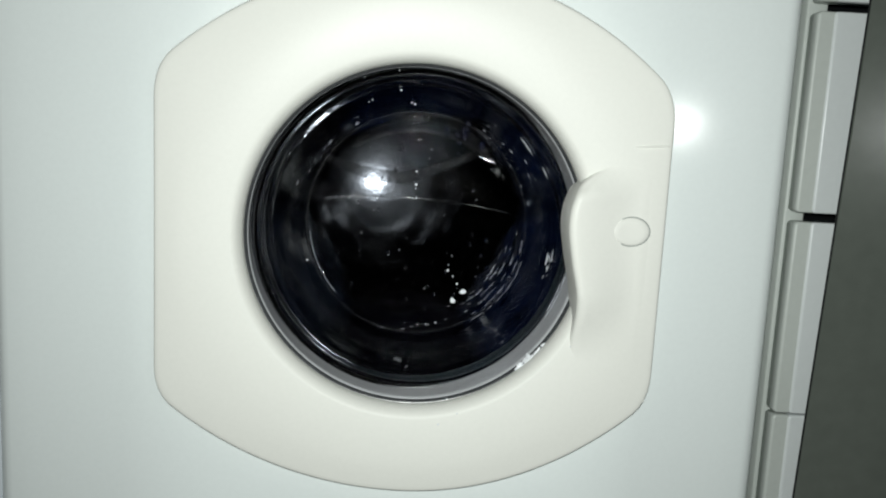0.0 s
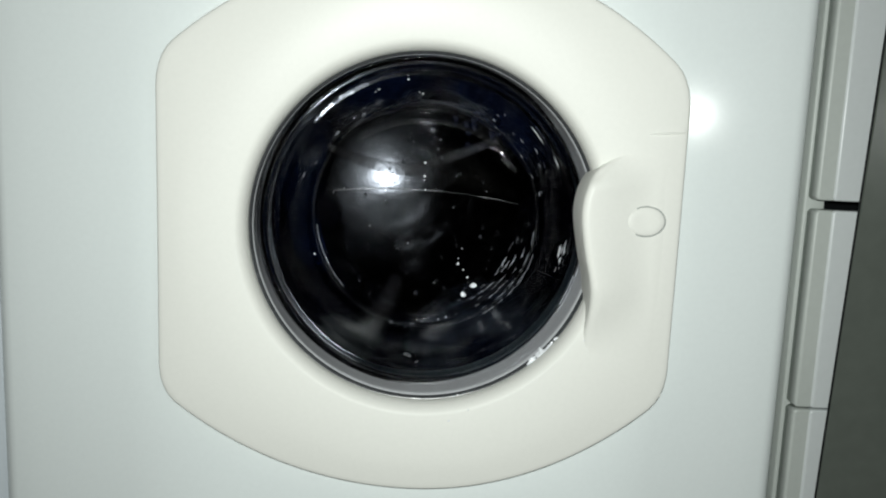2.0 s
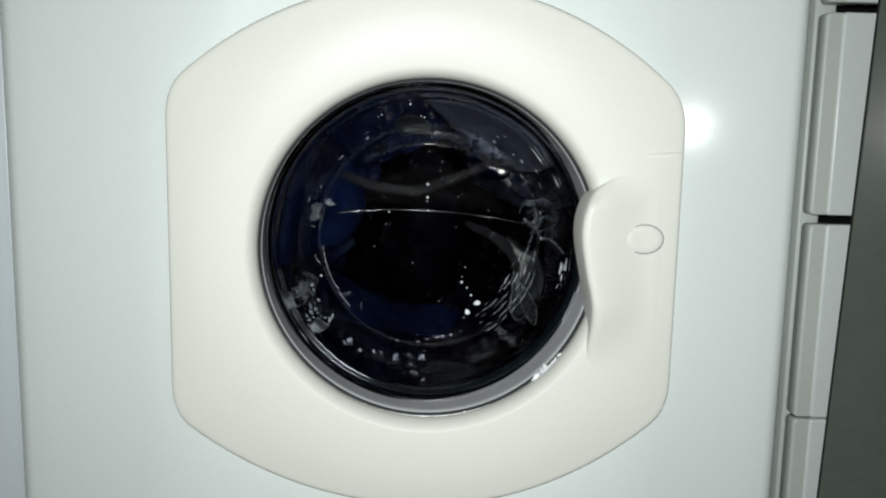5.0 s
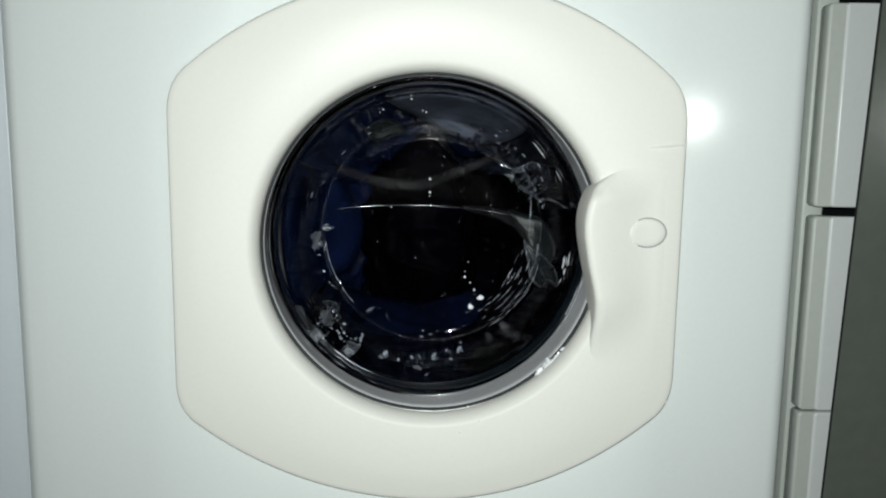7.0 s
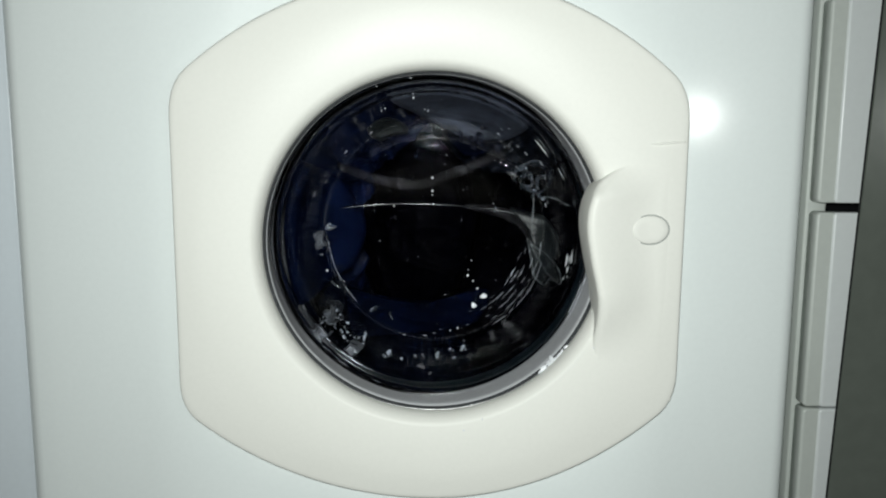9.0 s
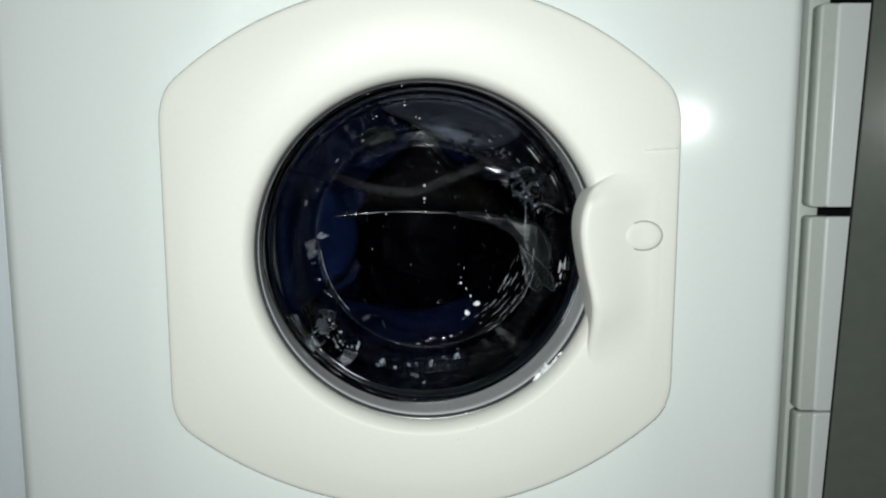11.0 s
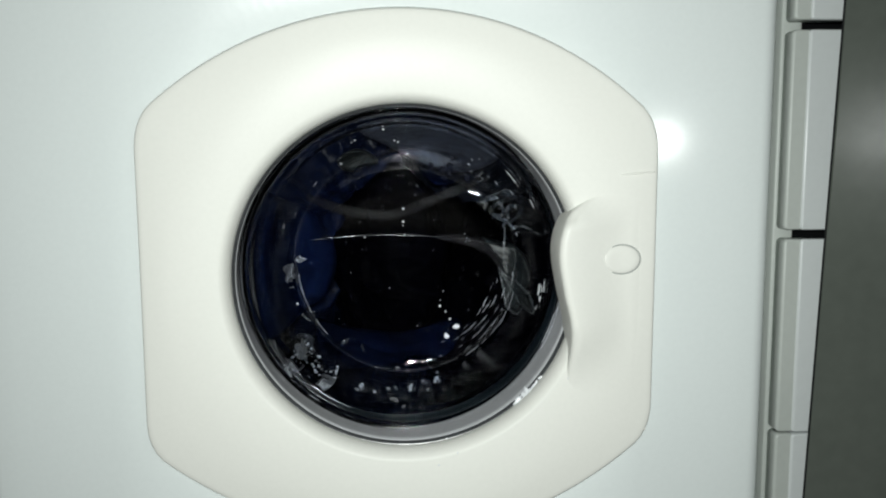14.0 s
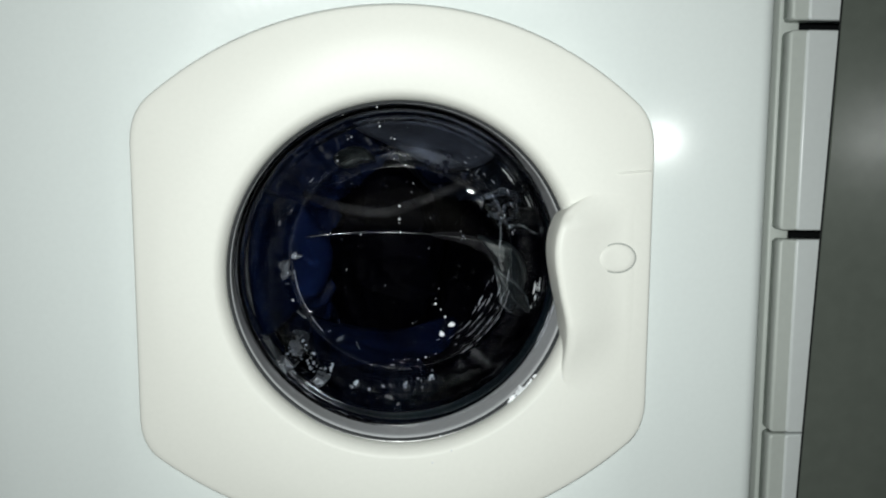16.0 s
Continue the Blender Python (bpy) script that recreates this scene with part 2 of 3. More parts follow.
def grip_y(x, z, t):
    """The grip's face: a soft swelling over the door's face, highest at the lip."""
    w = step(0.338, 0.392, z) * (1 - step(0.464, 0.490, z))
    fy = face_y(x, z)
    dx, dz = x - CX, z - CZ
    ro = surround_r(math.atan2(dx, dz), 0.0026)
    u = min(1.0, max(0.0, (ro - math.hypot(dx, dz)) / (ro - RIN)))
    base = fy + (crown_y(u) - fy) * w
    high = 0.0105 * w * (1 - step(-0.1, 0.75, t))
    edge = min(step(0.0, 0.25, 1 - t), step(0.306, 0.352, z), 1 - step(0.474, 0.510, z))
    return base - high - 0.0001 * edge + 0.0004 * (1 - edge)


def build_handle():
    """The grip: it swells off the door's face and ends in a wavy lip over the glass."""
    bm = bmesh.new()
    loops = []
    nz, nx = 80, 40
    for i in range(nz + 1):
        z = 0.306 + (0.510 - 0.306) * i / nz
        lip = sum(lip_x(z + d) for d in (-0.006, -0.003, 0, 0.003, 0.006)) / 5
        tall = grip_y(lip + 0.004, z, 0.0)
        row = [(lip + 0.0015, max(0.015, tall + 0.006), z), (lip + 0.0014, max(0.005, tall + 0.005), z)]
        for k in range(5):                                                   # rounded nose of the lip
            q = k / 4 * math.pi / 2
            row.append((lip + 0.0014 + 0.0048 * (1 - math.cos(q)), tall + 0.0048 * (1 - math.sin(q)), z))
        for k in range(1, nx + 1):
            t = k / nx
            x = lip + 0.0062 + (0.204 - lip - 0.0062) * t
            row.append((x, grip_y(x, z, t), z))
        loops.append(row)
    loft(bm, loops, closed=False)
    return bm


handle = part("handle", build_handle(), M_CREAM, door, "cream moulded door grip with a wavy lip")


def on_grip(x, z):
    lip = lip_x(z)
    return grip_y(x, z, (x - lip) / (0.204 - lip))


def oval(k, dy):
    out = []
    for i in range(64):
        x, z = 0.1818 + (0.0034 + 0.0114 * k) * math.cos(2 * math.pi * i / 64), 0.4404 + 0.0114 * k * math.sin(2 * math.pi * i / 64)
        out.append((x, min(on_grip(x, z), face_y(x, z)) + dy, z))
    return out


def build_button():
    bm = bmesh.new()
    loft(bm, [oval(0.93, 0.002), oval(0.93, -0.0006), oval(0.86, -0.0011), oval(0.5, -0.0012), oval(0.02, -0.0012)], cap1=True)
    return bm


def build_button_ring():
    bm = bmesh.new()
    loft(bm, [oval(0.925, 0.001), oval(0.935, -0.0005), oval(1.01, -0.0005), oval(1.04, 0.001)])
    return bm


part("button", build_button(), M_CREAM, door, "oval cream badge button")
part("button_ring", build_button_ring(), M_GROOVE, door, "thin grey ring round the button")


def build_ridge():
    """The short ridge that ends the grip above."""
    bm = bmesh.new()
    loops = []
    for i in range(17):
        x = 0.180 + 0.026 * i / 16
        z = 0.5035 + 0.002 * (i / 16)
        h = 0.0011 * math.sin(math.pi * (0.04 + 0.92 * i / 16)) ** 0.5
        y = face_y(x, z)
        loops.append([(x, y + 0.002, z + 0.003), (x, y - h, z + 0.0008), (x, y - h, z), (x, y + 0.002, z - 0.0012)])
    loft(bm, loops, closed=True, cap0=True, cap1=True)
    return bm


part("ridge", build_ridge(), M_CREAM, door)


SKEW = 0.09                      # the ring leans a little to one side as it goes in


def lathe(profile, n=128):
    bm = bmesh.new()
    loft(bm, [circle(max(r, 0.0004), y, n, CX - SKEW * max(0.0, y - 0.013), CZ + SKEW * 0.3 * max(0.0, y - 0.013)) for r, y in profile])
    return bm


part("rim", lathe([(0.1345, 0.0130), (0.1318, 0.0130), (0.1318, 0.020), (0.1322, 0.030), (0.1330, 0.0440), (0.1330, 0.0475), (0.1385, 0.049)]),
     M_RIM, machine, "grey glossy ring round the glass")
part("seal_lip", lathe([(0.1355, 0.0086), (0.1333, 0.0090), (0.1321, 0.0100), (0.1316, 0.0112), (0.1318, 0.0124), (0.1355, 0.0128)]), M_LIP, machine, "thin grey seal between door and rim")
part("gasket", lathe([(0.150, 0.050), (0.1410, 0.053), (0.1400, 0.062), (0.1402, 0.075), (0.1412, 0.090), (0.1455, 0.108), (0.152, 0.125), (0.158, 0.128), (0.165, 0.10), (0.160, 0.051)]),
     M_RUBBER, machine, "black folded rubber door seal")


def bowl_y(x, z, y):
    """The deflector: the bowl's upper half leans towards the door."""
    r = math.hypot(x - CX, z - CZ)
    w = 1 - step(0.068, 0.108, r)
    h = max(0.0, z - CZ - 0.0225 + 0.9 * (x - CX + 0.02) ** 2)
    return y - 0.25 * h * h / (h + 0.004) * w


BOWL = [(0.1250, 0.058), (0.1180, 0.080), (0.1120, 0.0950), (0.1070, 0.1050), (0.1020, 0.1112), (0.0950, 0.1146), (0.084, 0.1163), (0.064, 0.1177), (0.044, 0.1184), (0.028, 0.1188), (0.012, 0.119), (0.004, 0.119)]


def build_bowl():
    """A blown bowl with a wall of even thickness, and the flange that holds it."""
    fine = []
    for i in range(len(BOWL) - 1):
        p, q, u, v = (Vector(BOWL[min(max(i + k, 0), len(BOWL) - 1)]) for k in (-1, 0, 1, 2))
        for j in range(4):
            f = j / 4
            fine.append(0.5 * (2 * q + (u - p) * f + (2 * p - 5 * q + 4 * u - v) * f * f + (3 * q - p - 3 * u + v) * f ** 3))
    fine.append(Vector(BOWL[-1]))
    inside = []
    for i, p in enumerate(fine):
        d = (fine[min(i + 1, len(fine) - 1)] - fine[max(i - 1, 0)]).normalized()
        q = p + Vector((-d.y, d.x)) * 0.0042
        inside.append((max(q.x, 0.002), q.y))
    outer = [(0.1328, 0.0405), (0.1328, 0.0450), (0.1288, 0.0480)] + [(p.x, p.y) for p in fine]
    inner = [(0.1312, 0.0385), (0.1262, 0.0470)] + inside
    bm = bmesh.new()
    loops = []
    for r, y in list(reversed(inner)) + outer:
        loops.append([(x, bowl_y(x, z, y), z) for x, _, z in circle(r, y, 160)])
    loft(bm, loops, cap0=True, cap1=True)
    return bm


bowl = part("door_glass", build_bowl(), M_GLASS, machine, "clear wet bowl-shaped glass of the porthole")
bowl.visible_shadow = False



def build_ridge_line():
    """The crease across the bowl, below the deflector."""
    bm = bmesh.new()
    loops = []
    for i in range(41):
        x = -0.086 + 0.172 * i / 40
        z = CZ + 0.0240 - 0.9 * (x + 0.02) ** 2
        r = math.hypot(x, z - CZ)
        y = 0.1136 - max(0.0, r - 0.05) * 0.09
        loops.append([(CX + x, y + 0.0003 * math.sin(2 * math.pi * k / 8), z + 0.0004 * math.cos(2 * math.pi * k / 8)) for k in range(8)])
    loft(bm, loops, cap0=True, cap1=True)
    return bm


crease = part("glass_crease", build_ridge_line(), glass("frosted_glass", (0.16, 0.17, 0.19), 0.10), machine, "thin moulded crease across the glass")
crease.visible_shadow = False


def build_glass_band():
    """A shallow bow-shaped grey band behind the glass, above the crease."""
    bm = bmesh.new()
    loops = []
    for i in range(49):
        f = i / 48
        x = -0.072 + 0.157 * f
        z = 0.4665 + 3.2 * (x - 0.004) ** 2 if x < 0.004 else 0.4665 + 0.40 * (x - 0.004) ** 2 / (abs(x - 0.004) + 0.006)
        w = 0.0056 * math.sin(math.pi * (0.08 + 0.84 * f)) ** 0.35
        r = math.hypot(x - CX, z - CZ)
        y = bowl_y(x, z, 0.1176 - max(0.0, r - 0.064) * 0.06) + 0.0035
        loops.append([(x, y + 0.0009 * math.sin(2 * math.pi * k / 12), z + w * math.cos(2 * math.pi * k / 12)) for k in range(12)])
    loft(bm, loops, cap0=True, cap1=True)
    return bm


M_BAND = mat("grey_translucent", (0.0042, 0.0040, 0.0046), 0.45, vary=0.4, scale=40, fine=300, bump=0.1, spec=0.05)
M_BAND.node_tree.nodes["Principled BSDF"].inputs["Alpha"].default_value = 0.42
band = part("glass_band", build_glass_band(), M_BAND, machine, "faint grey bow-shaped band across the glass")
band.visible_shadow = False

# the drum, on its own axis
DR = 0.235


def build_drum():
    prof = [(0.160, 0.128), (0.172, 0.124), (0.205, 0.130), (DR, 0.150)]
    prof += [(DR, 0.15 + 0.03 * i) for i in range(1, 9)]
    prof += [(0.228, 0.412)]
    prof += [(r, 0.425 - 0.5 * (0.215 ** 2 - r ** 2) / 0.42 + 0.055) for r in (0.215, 0.18, 0.15, 0.12, 0.09, 0.06, 0.03, 0.004)]
    bm = bmesh.new()
    loft(bm, [circle(r, y, 96) for r, y in prof], cap1=True)
    return bm


drum = part("drum", build_drum(), M_STEEL, machine, "brushed steel drum of the washing machine", origin=AXIS)


def build_lifter(a):
    bm = bmesh.new()
    loops = []
    for y, s in ((0.17, 0.6), (0.20, 1.0), (0.36, 1.0), (0.39, 0.6)):
        row = []
        for k in range(7):
            q = -1 + 2 * k / 6
            r = DR + 0.003 - 0.042 * s * math.cos(q * math.pi / 2) ** 0.8
            aa = a + q * 0.14
            row.append((CX + r * math.sin(aa), y, CZ + r * math.cos(aa)))
        loops.append(row)
    loft(bm, loops, closed=False)
    for e in (loops[0], loops[-1]):
        bm.faces.new([bm.verts.new(p) for p in e])
    return bm


for k in range(3):
    part("lifter", build_lifter(math.radians(30 + 120 * k)), M_STEEL, drum, "", origin=AXIS)


# ---- laundry ----
def garment_point(v, u, span, thick, long, seed, centre=0.272):
    """A rolled-up, wrinkled garment that lies along the drum's wall, round the top of the drum."""
    a = (v - 0.5) * span
    taper = max(0.02, math.sin(math.pi * min(max(v, 0.0), 1.0))) ** 0.45
    cr = math.copysign(abs(math.cos(u)) ** 0.75, math.cos(u))
    sr = math.copysign(abs(math.sin(u)) ** 0.75, math.sin(u))
    rr, yy = thick * taper * cr, long * taper * sr
    p = Vector(((0.176 + rr) * math.sin(a), yy, (0.176 + rr) * math.cos(a)))
    q = p * 9 + Vector((seed * 7.3, seed * 3.1, 0))
    fold = 1 - abs(noise.noise(q + 0.6 * noise.noise_vector(q * 0.8)))
    fold2 = 1 - abs(noise.noise(p * 24 + Vector((seed, 0, seed * 5)) + noise.noise_vector(q)))
    fold3 = 1 - abs(noise.noise(p * 52 + noise.noise_vector(p * 30) * 0.7))
    d = 0.022 * (fold ** 3 - 0.35) + 0.011 * (fold2 ** 3 - 0.3) + 0.0035 * (fold3 ** 3 - 0.3)
    radial = Vector((math.sin(a), 0, math.cos(a)))
    n = (radial * cr + Vector((0, sr, 0))).normalized()
    p = p + n * d * taper
    r = math.hypot(p.x, p.z)
    if r > DR - 0.006:
        p.x, p.z = p.x * (DR - 0.006) / r, p.z * (DR - 0.006) / r
    return p


def build_garment(span, thick, long, seed):
    bm = bmesh.new()
    nv, nu = 120, 110
    loops = []
    for i in range(nv + 1):
        loops.append([garment_point(i / nv, 2 * math.pi * k / nu, span, thick, long, seed) for k in range(nu)])
    loft(bm, loops, cap0=True, cap1=True)
    return bm


def garment(name, label, material, seed, span=1.15, thick=0.046, long=0.105):
    bm = build_garment(span, thick, long, seed)
    ob = link(name, bm, material)
    return tagged(ob, label, "laundry", "laundry in the drum")


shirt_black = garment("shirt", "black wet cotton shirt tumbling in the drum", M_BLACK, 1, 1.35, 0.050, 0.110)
jumper_slate = garment("jumper", "slate blue wet knitted jumper in the drum", M_SLATE, 2)
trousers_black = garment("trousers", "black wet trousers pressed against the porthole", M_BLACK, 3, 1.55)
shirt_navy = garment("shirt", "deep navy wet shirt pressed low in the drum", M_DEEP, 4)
jumper_navy = garment("jumper", "dark navy wet jumper along the drum wall", M_NAVY, 5)
trousers_navy = garment("trousers", "dark navy wet trousers along the drum wall", M_NAVY, 6, 1.6)


def ribbon(ob, pts, width, seed, label, material=M_FRILL, name="trim", amp=0.004, n=60):
    """A crumpled band sewn to a garment, along points in the garment's own space."""
    bm = bmesh.new()
    loops = []
    pts = [Vector(p) for p in pts]
    for i in range(n + 1):
        t = i / n * (len(pts) - 1)
        k = min(int(t), len(pts) - 2)
        f = t - k
        a, b, c, d = pts[max(k - 1, 0)], pts[k], pts[k + 1], pts[min(k + 2, len(pts) - 1)]
        p = 0.5 * (2 * b + (c - a) * f + (2 * a - 5 * b + 4 * c - d) * f * f + (3 * b - a - 3 * c + d) * f ** 3)
        along = ((c - a) + (4 * a - 10 * b + 8 * c - 2 * d) * f + (9 * b - 3 * a - 9 * c + 3 * d) * f * f).normalized()
        side = along.cross(Vector((0, 1, 0))).normalized()
        taper = math.sin(math.pi * (0.05 + 0.9 * i / n)) ** 0.5
        row = []
        for j in range(9):
            s = (j / 8 - 0.5) * width * taper
            q = p + side * s
            wob = noise.noise_vector(q * 70 + Vector((seed, 0, 0))) * amp
            row.append(q + wob + noise.noise_vector(q * 25 + Vector((0, seed, 0))) * amp * 0.8)
        loops.append(row)
    front = [[Vector(p) for p in r] for r in loops]
    closed = [r + [p + Vector((0, 0.0012, 0)) for p in reversed(r)] for r in front]
    loft(bm, closed, cap0=True, cap1=True)
    o = link(name, bm, material)
    o.parent = ob
    return tagged(o, label)


# ---- how drum and laundry turn, tumble and come to rest ----
TURN = [(0.0, 0), (0.32, 180), (0.64, 360), (1.0, 540), (1.36, 720), (1.77, 900), (2.2, 1080), (2.47, 1170), (2.77, 1260), (3.0, 1300), (3.3, 1318), (3.6, 1322), (16.0, 1322)]


def turn(t):
    """Degrees by which the drum has turned, smooth from mark to mark."""
    for i, ((ta, a), (tb, b)) in enumerate(zip(TURN, TURN[1:])):
        if ta <= t <= tb:
            h = tb - ta
            def slope(k):
                if k <= 0:
                    return 570.0
                if k >= len(TURN) - 2:
                    return 0.0
                return (TURN[k + 1][1] - TURN[k - 1][1]) / (TURN[k + 1][0] - TURN[k - 1][0])
            s = (t - ta) / h
            return ((2 * s ** 3 - 3 * s * s + 1) * a + (s ** 3 - 2 * s * s + s) * h * slope(i)
                    + (-2 * s ** 3 + 3 * s * s) * b + (s ** 3 - s * s) * h * slope(i + 1))
    return TURN[-1][1]


ROLLS = [(0.0, -14), (3.40, -14), (3.5, -12), (3.6, 8), (3.7, 17), (3.8, 22.5), (4.0, 24), (4.6, 24), (4.9, 19), (5.3, 9), (5.7, 1.5), (6.0, 0), (16.0, 0)]


def roll(t):
    """Degrees by which the load rocks on over its place of rest and back."""
    for (ta, a), (tb, b) in zip(ROLLS, ROLLS[1:]):
        if t <= tb:
            return a + (b - a) * (t - ta) / (tb - ta)
    return 0.0


def ease(t, a, b):
    s = min(1.0, max(0.0, (t - a) / (b - a)))
    return s * s * (3 - 2 * s)


# garment, angle at the start, angle at rest, where its middle comes to rest, tilt at rest, start and end of the fall
LOADS = [
    (shirt_black, 180, 1534, (-0.015, -0.014, -0.012), (-4, 0), 2.72, 3.35),
    (jumper_slate, 240, 1440 + 26, (0.062, 0.018, 0.130), (14, 0), 3.1, 3.65),
    (trousers_black, 300, 1440 + 116, (0.104, -0.026, -0.045), (0, 6), 2.9, 3.6),
    (shirt_navy, 0, 1080 + 190, (-0.030, 0.010, -0.125), (-6, 0), 2.8, 3.5),
    (jumper_navy, 60, 1080 + 272, (-0.116, -0.016, -0.005), (0, -6), 2.95, 3.5),
    (trousers_navy, 120, 1080 + 330, (-0.060, -0.005, 0.125), (4, 0), 2.85, 3.45),
]


def load_pose(load, t):
    ob, a0, rest, middle, tilt, fall, still = load
    w = ease(t, fall, still)
    spin = a0 + turn(min(t, fall + 0.15))
    a = spin + (rest - spin) * w
    end = radians(rest)
    dx, dz = middle[0] - 0.176 * math.sin(end), middle[2] - 0.176 * math.cos(end)
    rock = Matrix.Translation(AXIS) @ Matrix.Rotation(radians(roll(t) * w), 4, "Y") @ Matrix.Translation(-AXIS)
    if ob is jumper_navy:                    # it slides across the porthole before it falls back to the side
        b = ease(t, 3.0, 3.35) * (1 - ease(t, 3.4, 3.75))
        rock = Matrix.Translation((0.075 * b, 0.048 * b, 0.012 * b)) @ rock
    return rock @ pose(AXIS.x + dx * w, AXIS.y + middle[1] * w + 0.028 * (1 - w), AXIS.z + dz * w, tilt[0] * w, a, tilt[1] * w)


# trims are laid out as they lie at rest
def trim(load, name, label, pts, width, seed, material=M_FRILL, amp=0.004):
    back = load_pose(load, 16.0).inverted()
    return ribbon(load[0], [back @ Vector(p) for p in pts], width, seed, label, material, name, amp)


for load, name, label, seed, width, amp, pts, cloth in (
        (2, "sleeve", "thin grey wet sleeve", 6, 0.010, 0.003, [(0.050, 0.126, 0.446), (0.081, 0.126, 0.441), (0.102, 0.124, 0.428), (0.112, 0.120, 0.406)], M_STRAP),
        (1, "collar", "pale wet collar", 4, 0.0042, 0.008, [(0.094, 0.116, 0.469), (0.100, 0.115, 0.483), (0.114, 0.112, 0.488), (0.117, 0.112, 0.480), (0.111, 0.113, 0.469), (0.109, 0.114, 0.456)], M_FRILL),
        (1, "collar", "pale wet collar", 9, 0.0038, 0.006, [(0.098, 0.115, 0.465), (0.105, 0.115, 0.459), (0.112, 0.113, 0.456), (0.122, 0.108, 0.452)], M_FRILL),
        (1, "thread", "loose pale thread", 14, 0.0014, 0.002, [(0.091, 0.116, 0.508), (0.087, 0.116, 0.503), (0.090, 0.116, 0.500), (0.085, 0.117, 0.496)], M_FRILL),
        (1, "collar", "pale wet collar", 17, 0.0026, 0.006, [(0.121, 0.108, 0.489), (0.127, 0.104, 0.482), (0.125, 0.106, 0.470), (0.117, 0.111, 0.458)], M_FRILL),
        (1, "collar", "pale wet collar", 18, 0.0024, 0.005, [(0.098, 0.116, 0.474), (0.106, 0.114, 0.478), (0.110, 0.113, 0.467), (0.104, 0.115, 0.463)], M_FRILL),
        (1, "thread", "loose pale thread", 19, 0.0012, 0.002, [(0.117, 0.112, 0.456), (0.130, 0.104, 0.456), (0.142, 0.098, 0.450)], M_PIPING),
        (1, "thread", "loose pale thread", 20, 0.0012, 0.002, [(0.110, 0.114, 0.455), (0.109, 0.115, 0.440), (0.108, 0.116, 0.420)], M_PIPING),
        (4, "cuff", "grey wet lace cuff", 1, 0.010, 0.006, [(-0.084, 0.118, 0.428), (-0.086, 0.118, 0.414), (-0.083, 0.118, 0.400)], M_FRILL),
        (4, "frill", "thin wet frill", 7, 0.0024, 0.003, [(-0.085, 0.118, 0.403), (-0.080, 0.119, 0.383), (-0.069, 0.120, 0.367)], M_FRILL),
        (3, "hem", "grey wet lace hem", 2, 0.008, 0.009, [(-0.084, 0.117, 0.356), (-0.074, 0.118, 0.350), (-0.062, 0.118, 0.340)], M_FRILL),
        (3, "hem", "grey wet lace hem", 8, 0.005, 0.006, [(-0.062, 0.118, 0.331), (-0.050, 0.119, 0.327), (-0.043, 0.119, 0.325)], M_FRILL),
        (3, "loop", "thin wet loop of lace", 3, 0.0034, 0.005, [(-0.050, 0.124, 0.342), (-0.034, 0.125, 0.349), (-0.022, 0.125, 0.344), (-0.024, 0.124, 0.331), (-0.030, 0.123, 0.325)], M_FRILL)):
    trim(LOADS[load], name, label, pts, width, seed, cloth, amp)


def lint(number, pts, count, spread, seed, size=0.0022):
    """A clump of wet, pale crumpled shreds on a garment, as it rests behind the glass."""
    load = LOADS[number]
    back = load_pose(load, 16.0).inverted()
    rng = random.Random(seed)
    bm = bmesh.new()
    for k in range(count):
        x, z = rng.choice(pts)
        p = Vector((CX + x + rng.gauss(0, spread), 0.0, CZ + z + rng.gauss(0, spread)))
        r = math.hypot(p.x - CX, p.z - CZ)
        p.y = 0.124 if r < 0.09 else 0.124 - 1.35 * (min(r, 0.120) - 0.09) + 0.006
        s = size * rng.uniform(0.35, 1.2)
        m = Matrix.Translation(p) @ Euler((rng.uniform(-0.5, 0.5), rng.uniform(0, 6), rng.uniform(-0.5, 0.5))).to_matrix().to_4x4() @ Matrix.Diagonal((s, s * 0.35, s * rng.uniform(0.3, 1.6), 1))
        made = bmesh.ops.create_icosphere(bm, subdivisions=2, radius=1, matrix=m)["verts"]
        for v in made:
            v.co += noise.noise_vector(v.co * 600 + Vector((seed, k, 0))) * s * 0.55
    bm.transform(back)
    o = link("lint", bm, M_LINT)
    o.parent = load[0]
    tagged(o, "pale wet shreds of lint", kind="stuff")


def bowl_back(r):
    """Depth of the glass's back at a radius."""
    pts = [(0.0, 0.119)] + sorted(BOWL)
    for (ra, ya), (rb, yb) in zip(pts, pts[1:]):
        if ra <= r <= rb:
            return ya + (yb - ya) * (r - ra) / (rb - ra)
    return pts[-1][1]


def outline(pts, n):
    """A smooth closed line through a few corners."""
    pts = [Vector(p) for p in pts]
    out = []
    for i in range(n):
        t = i / n * len(pts)
        k, f = int(t), t - int(t)
        a, b, c, d = (pts[(k + j) % len(pts)] for j in (-1, 0, 1, 2))
        out.append(0.5 * (2 * b + (c - a) * f + (2 * a - 5 * b + 4 * c - d) * f * f + (3 * b - a - 3 * c + d) * f ** 3))
    return out


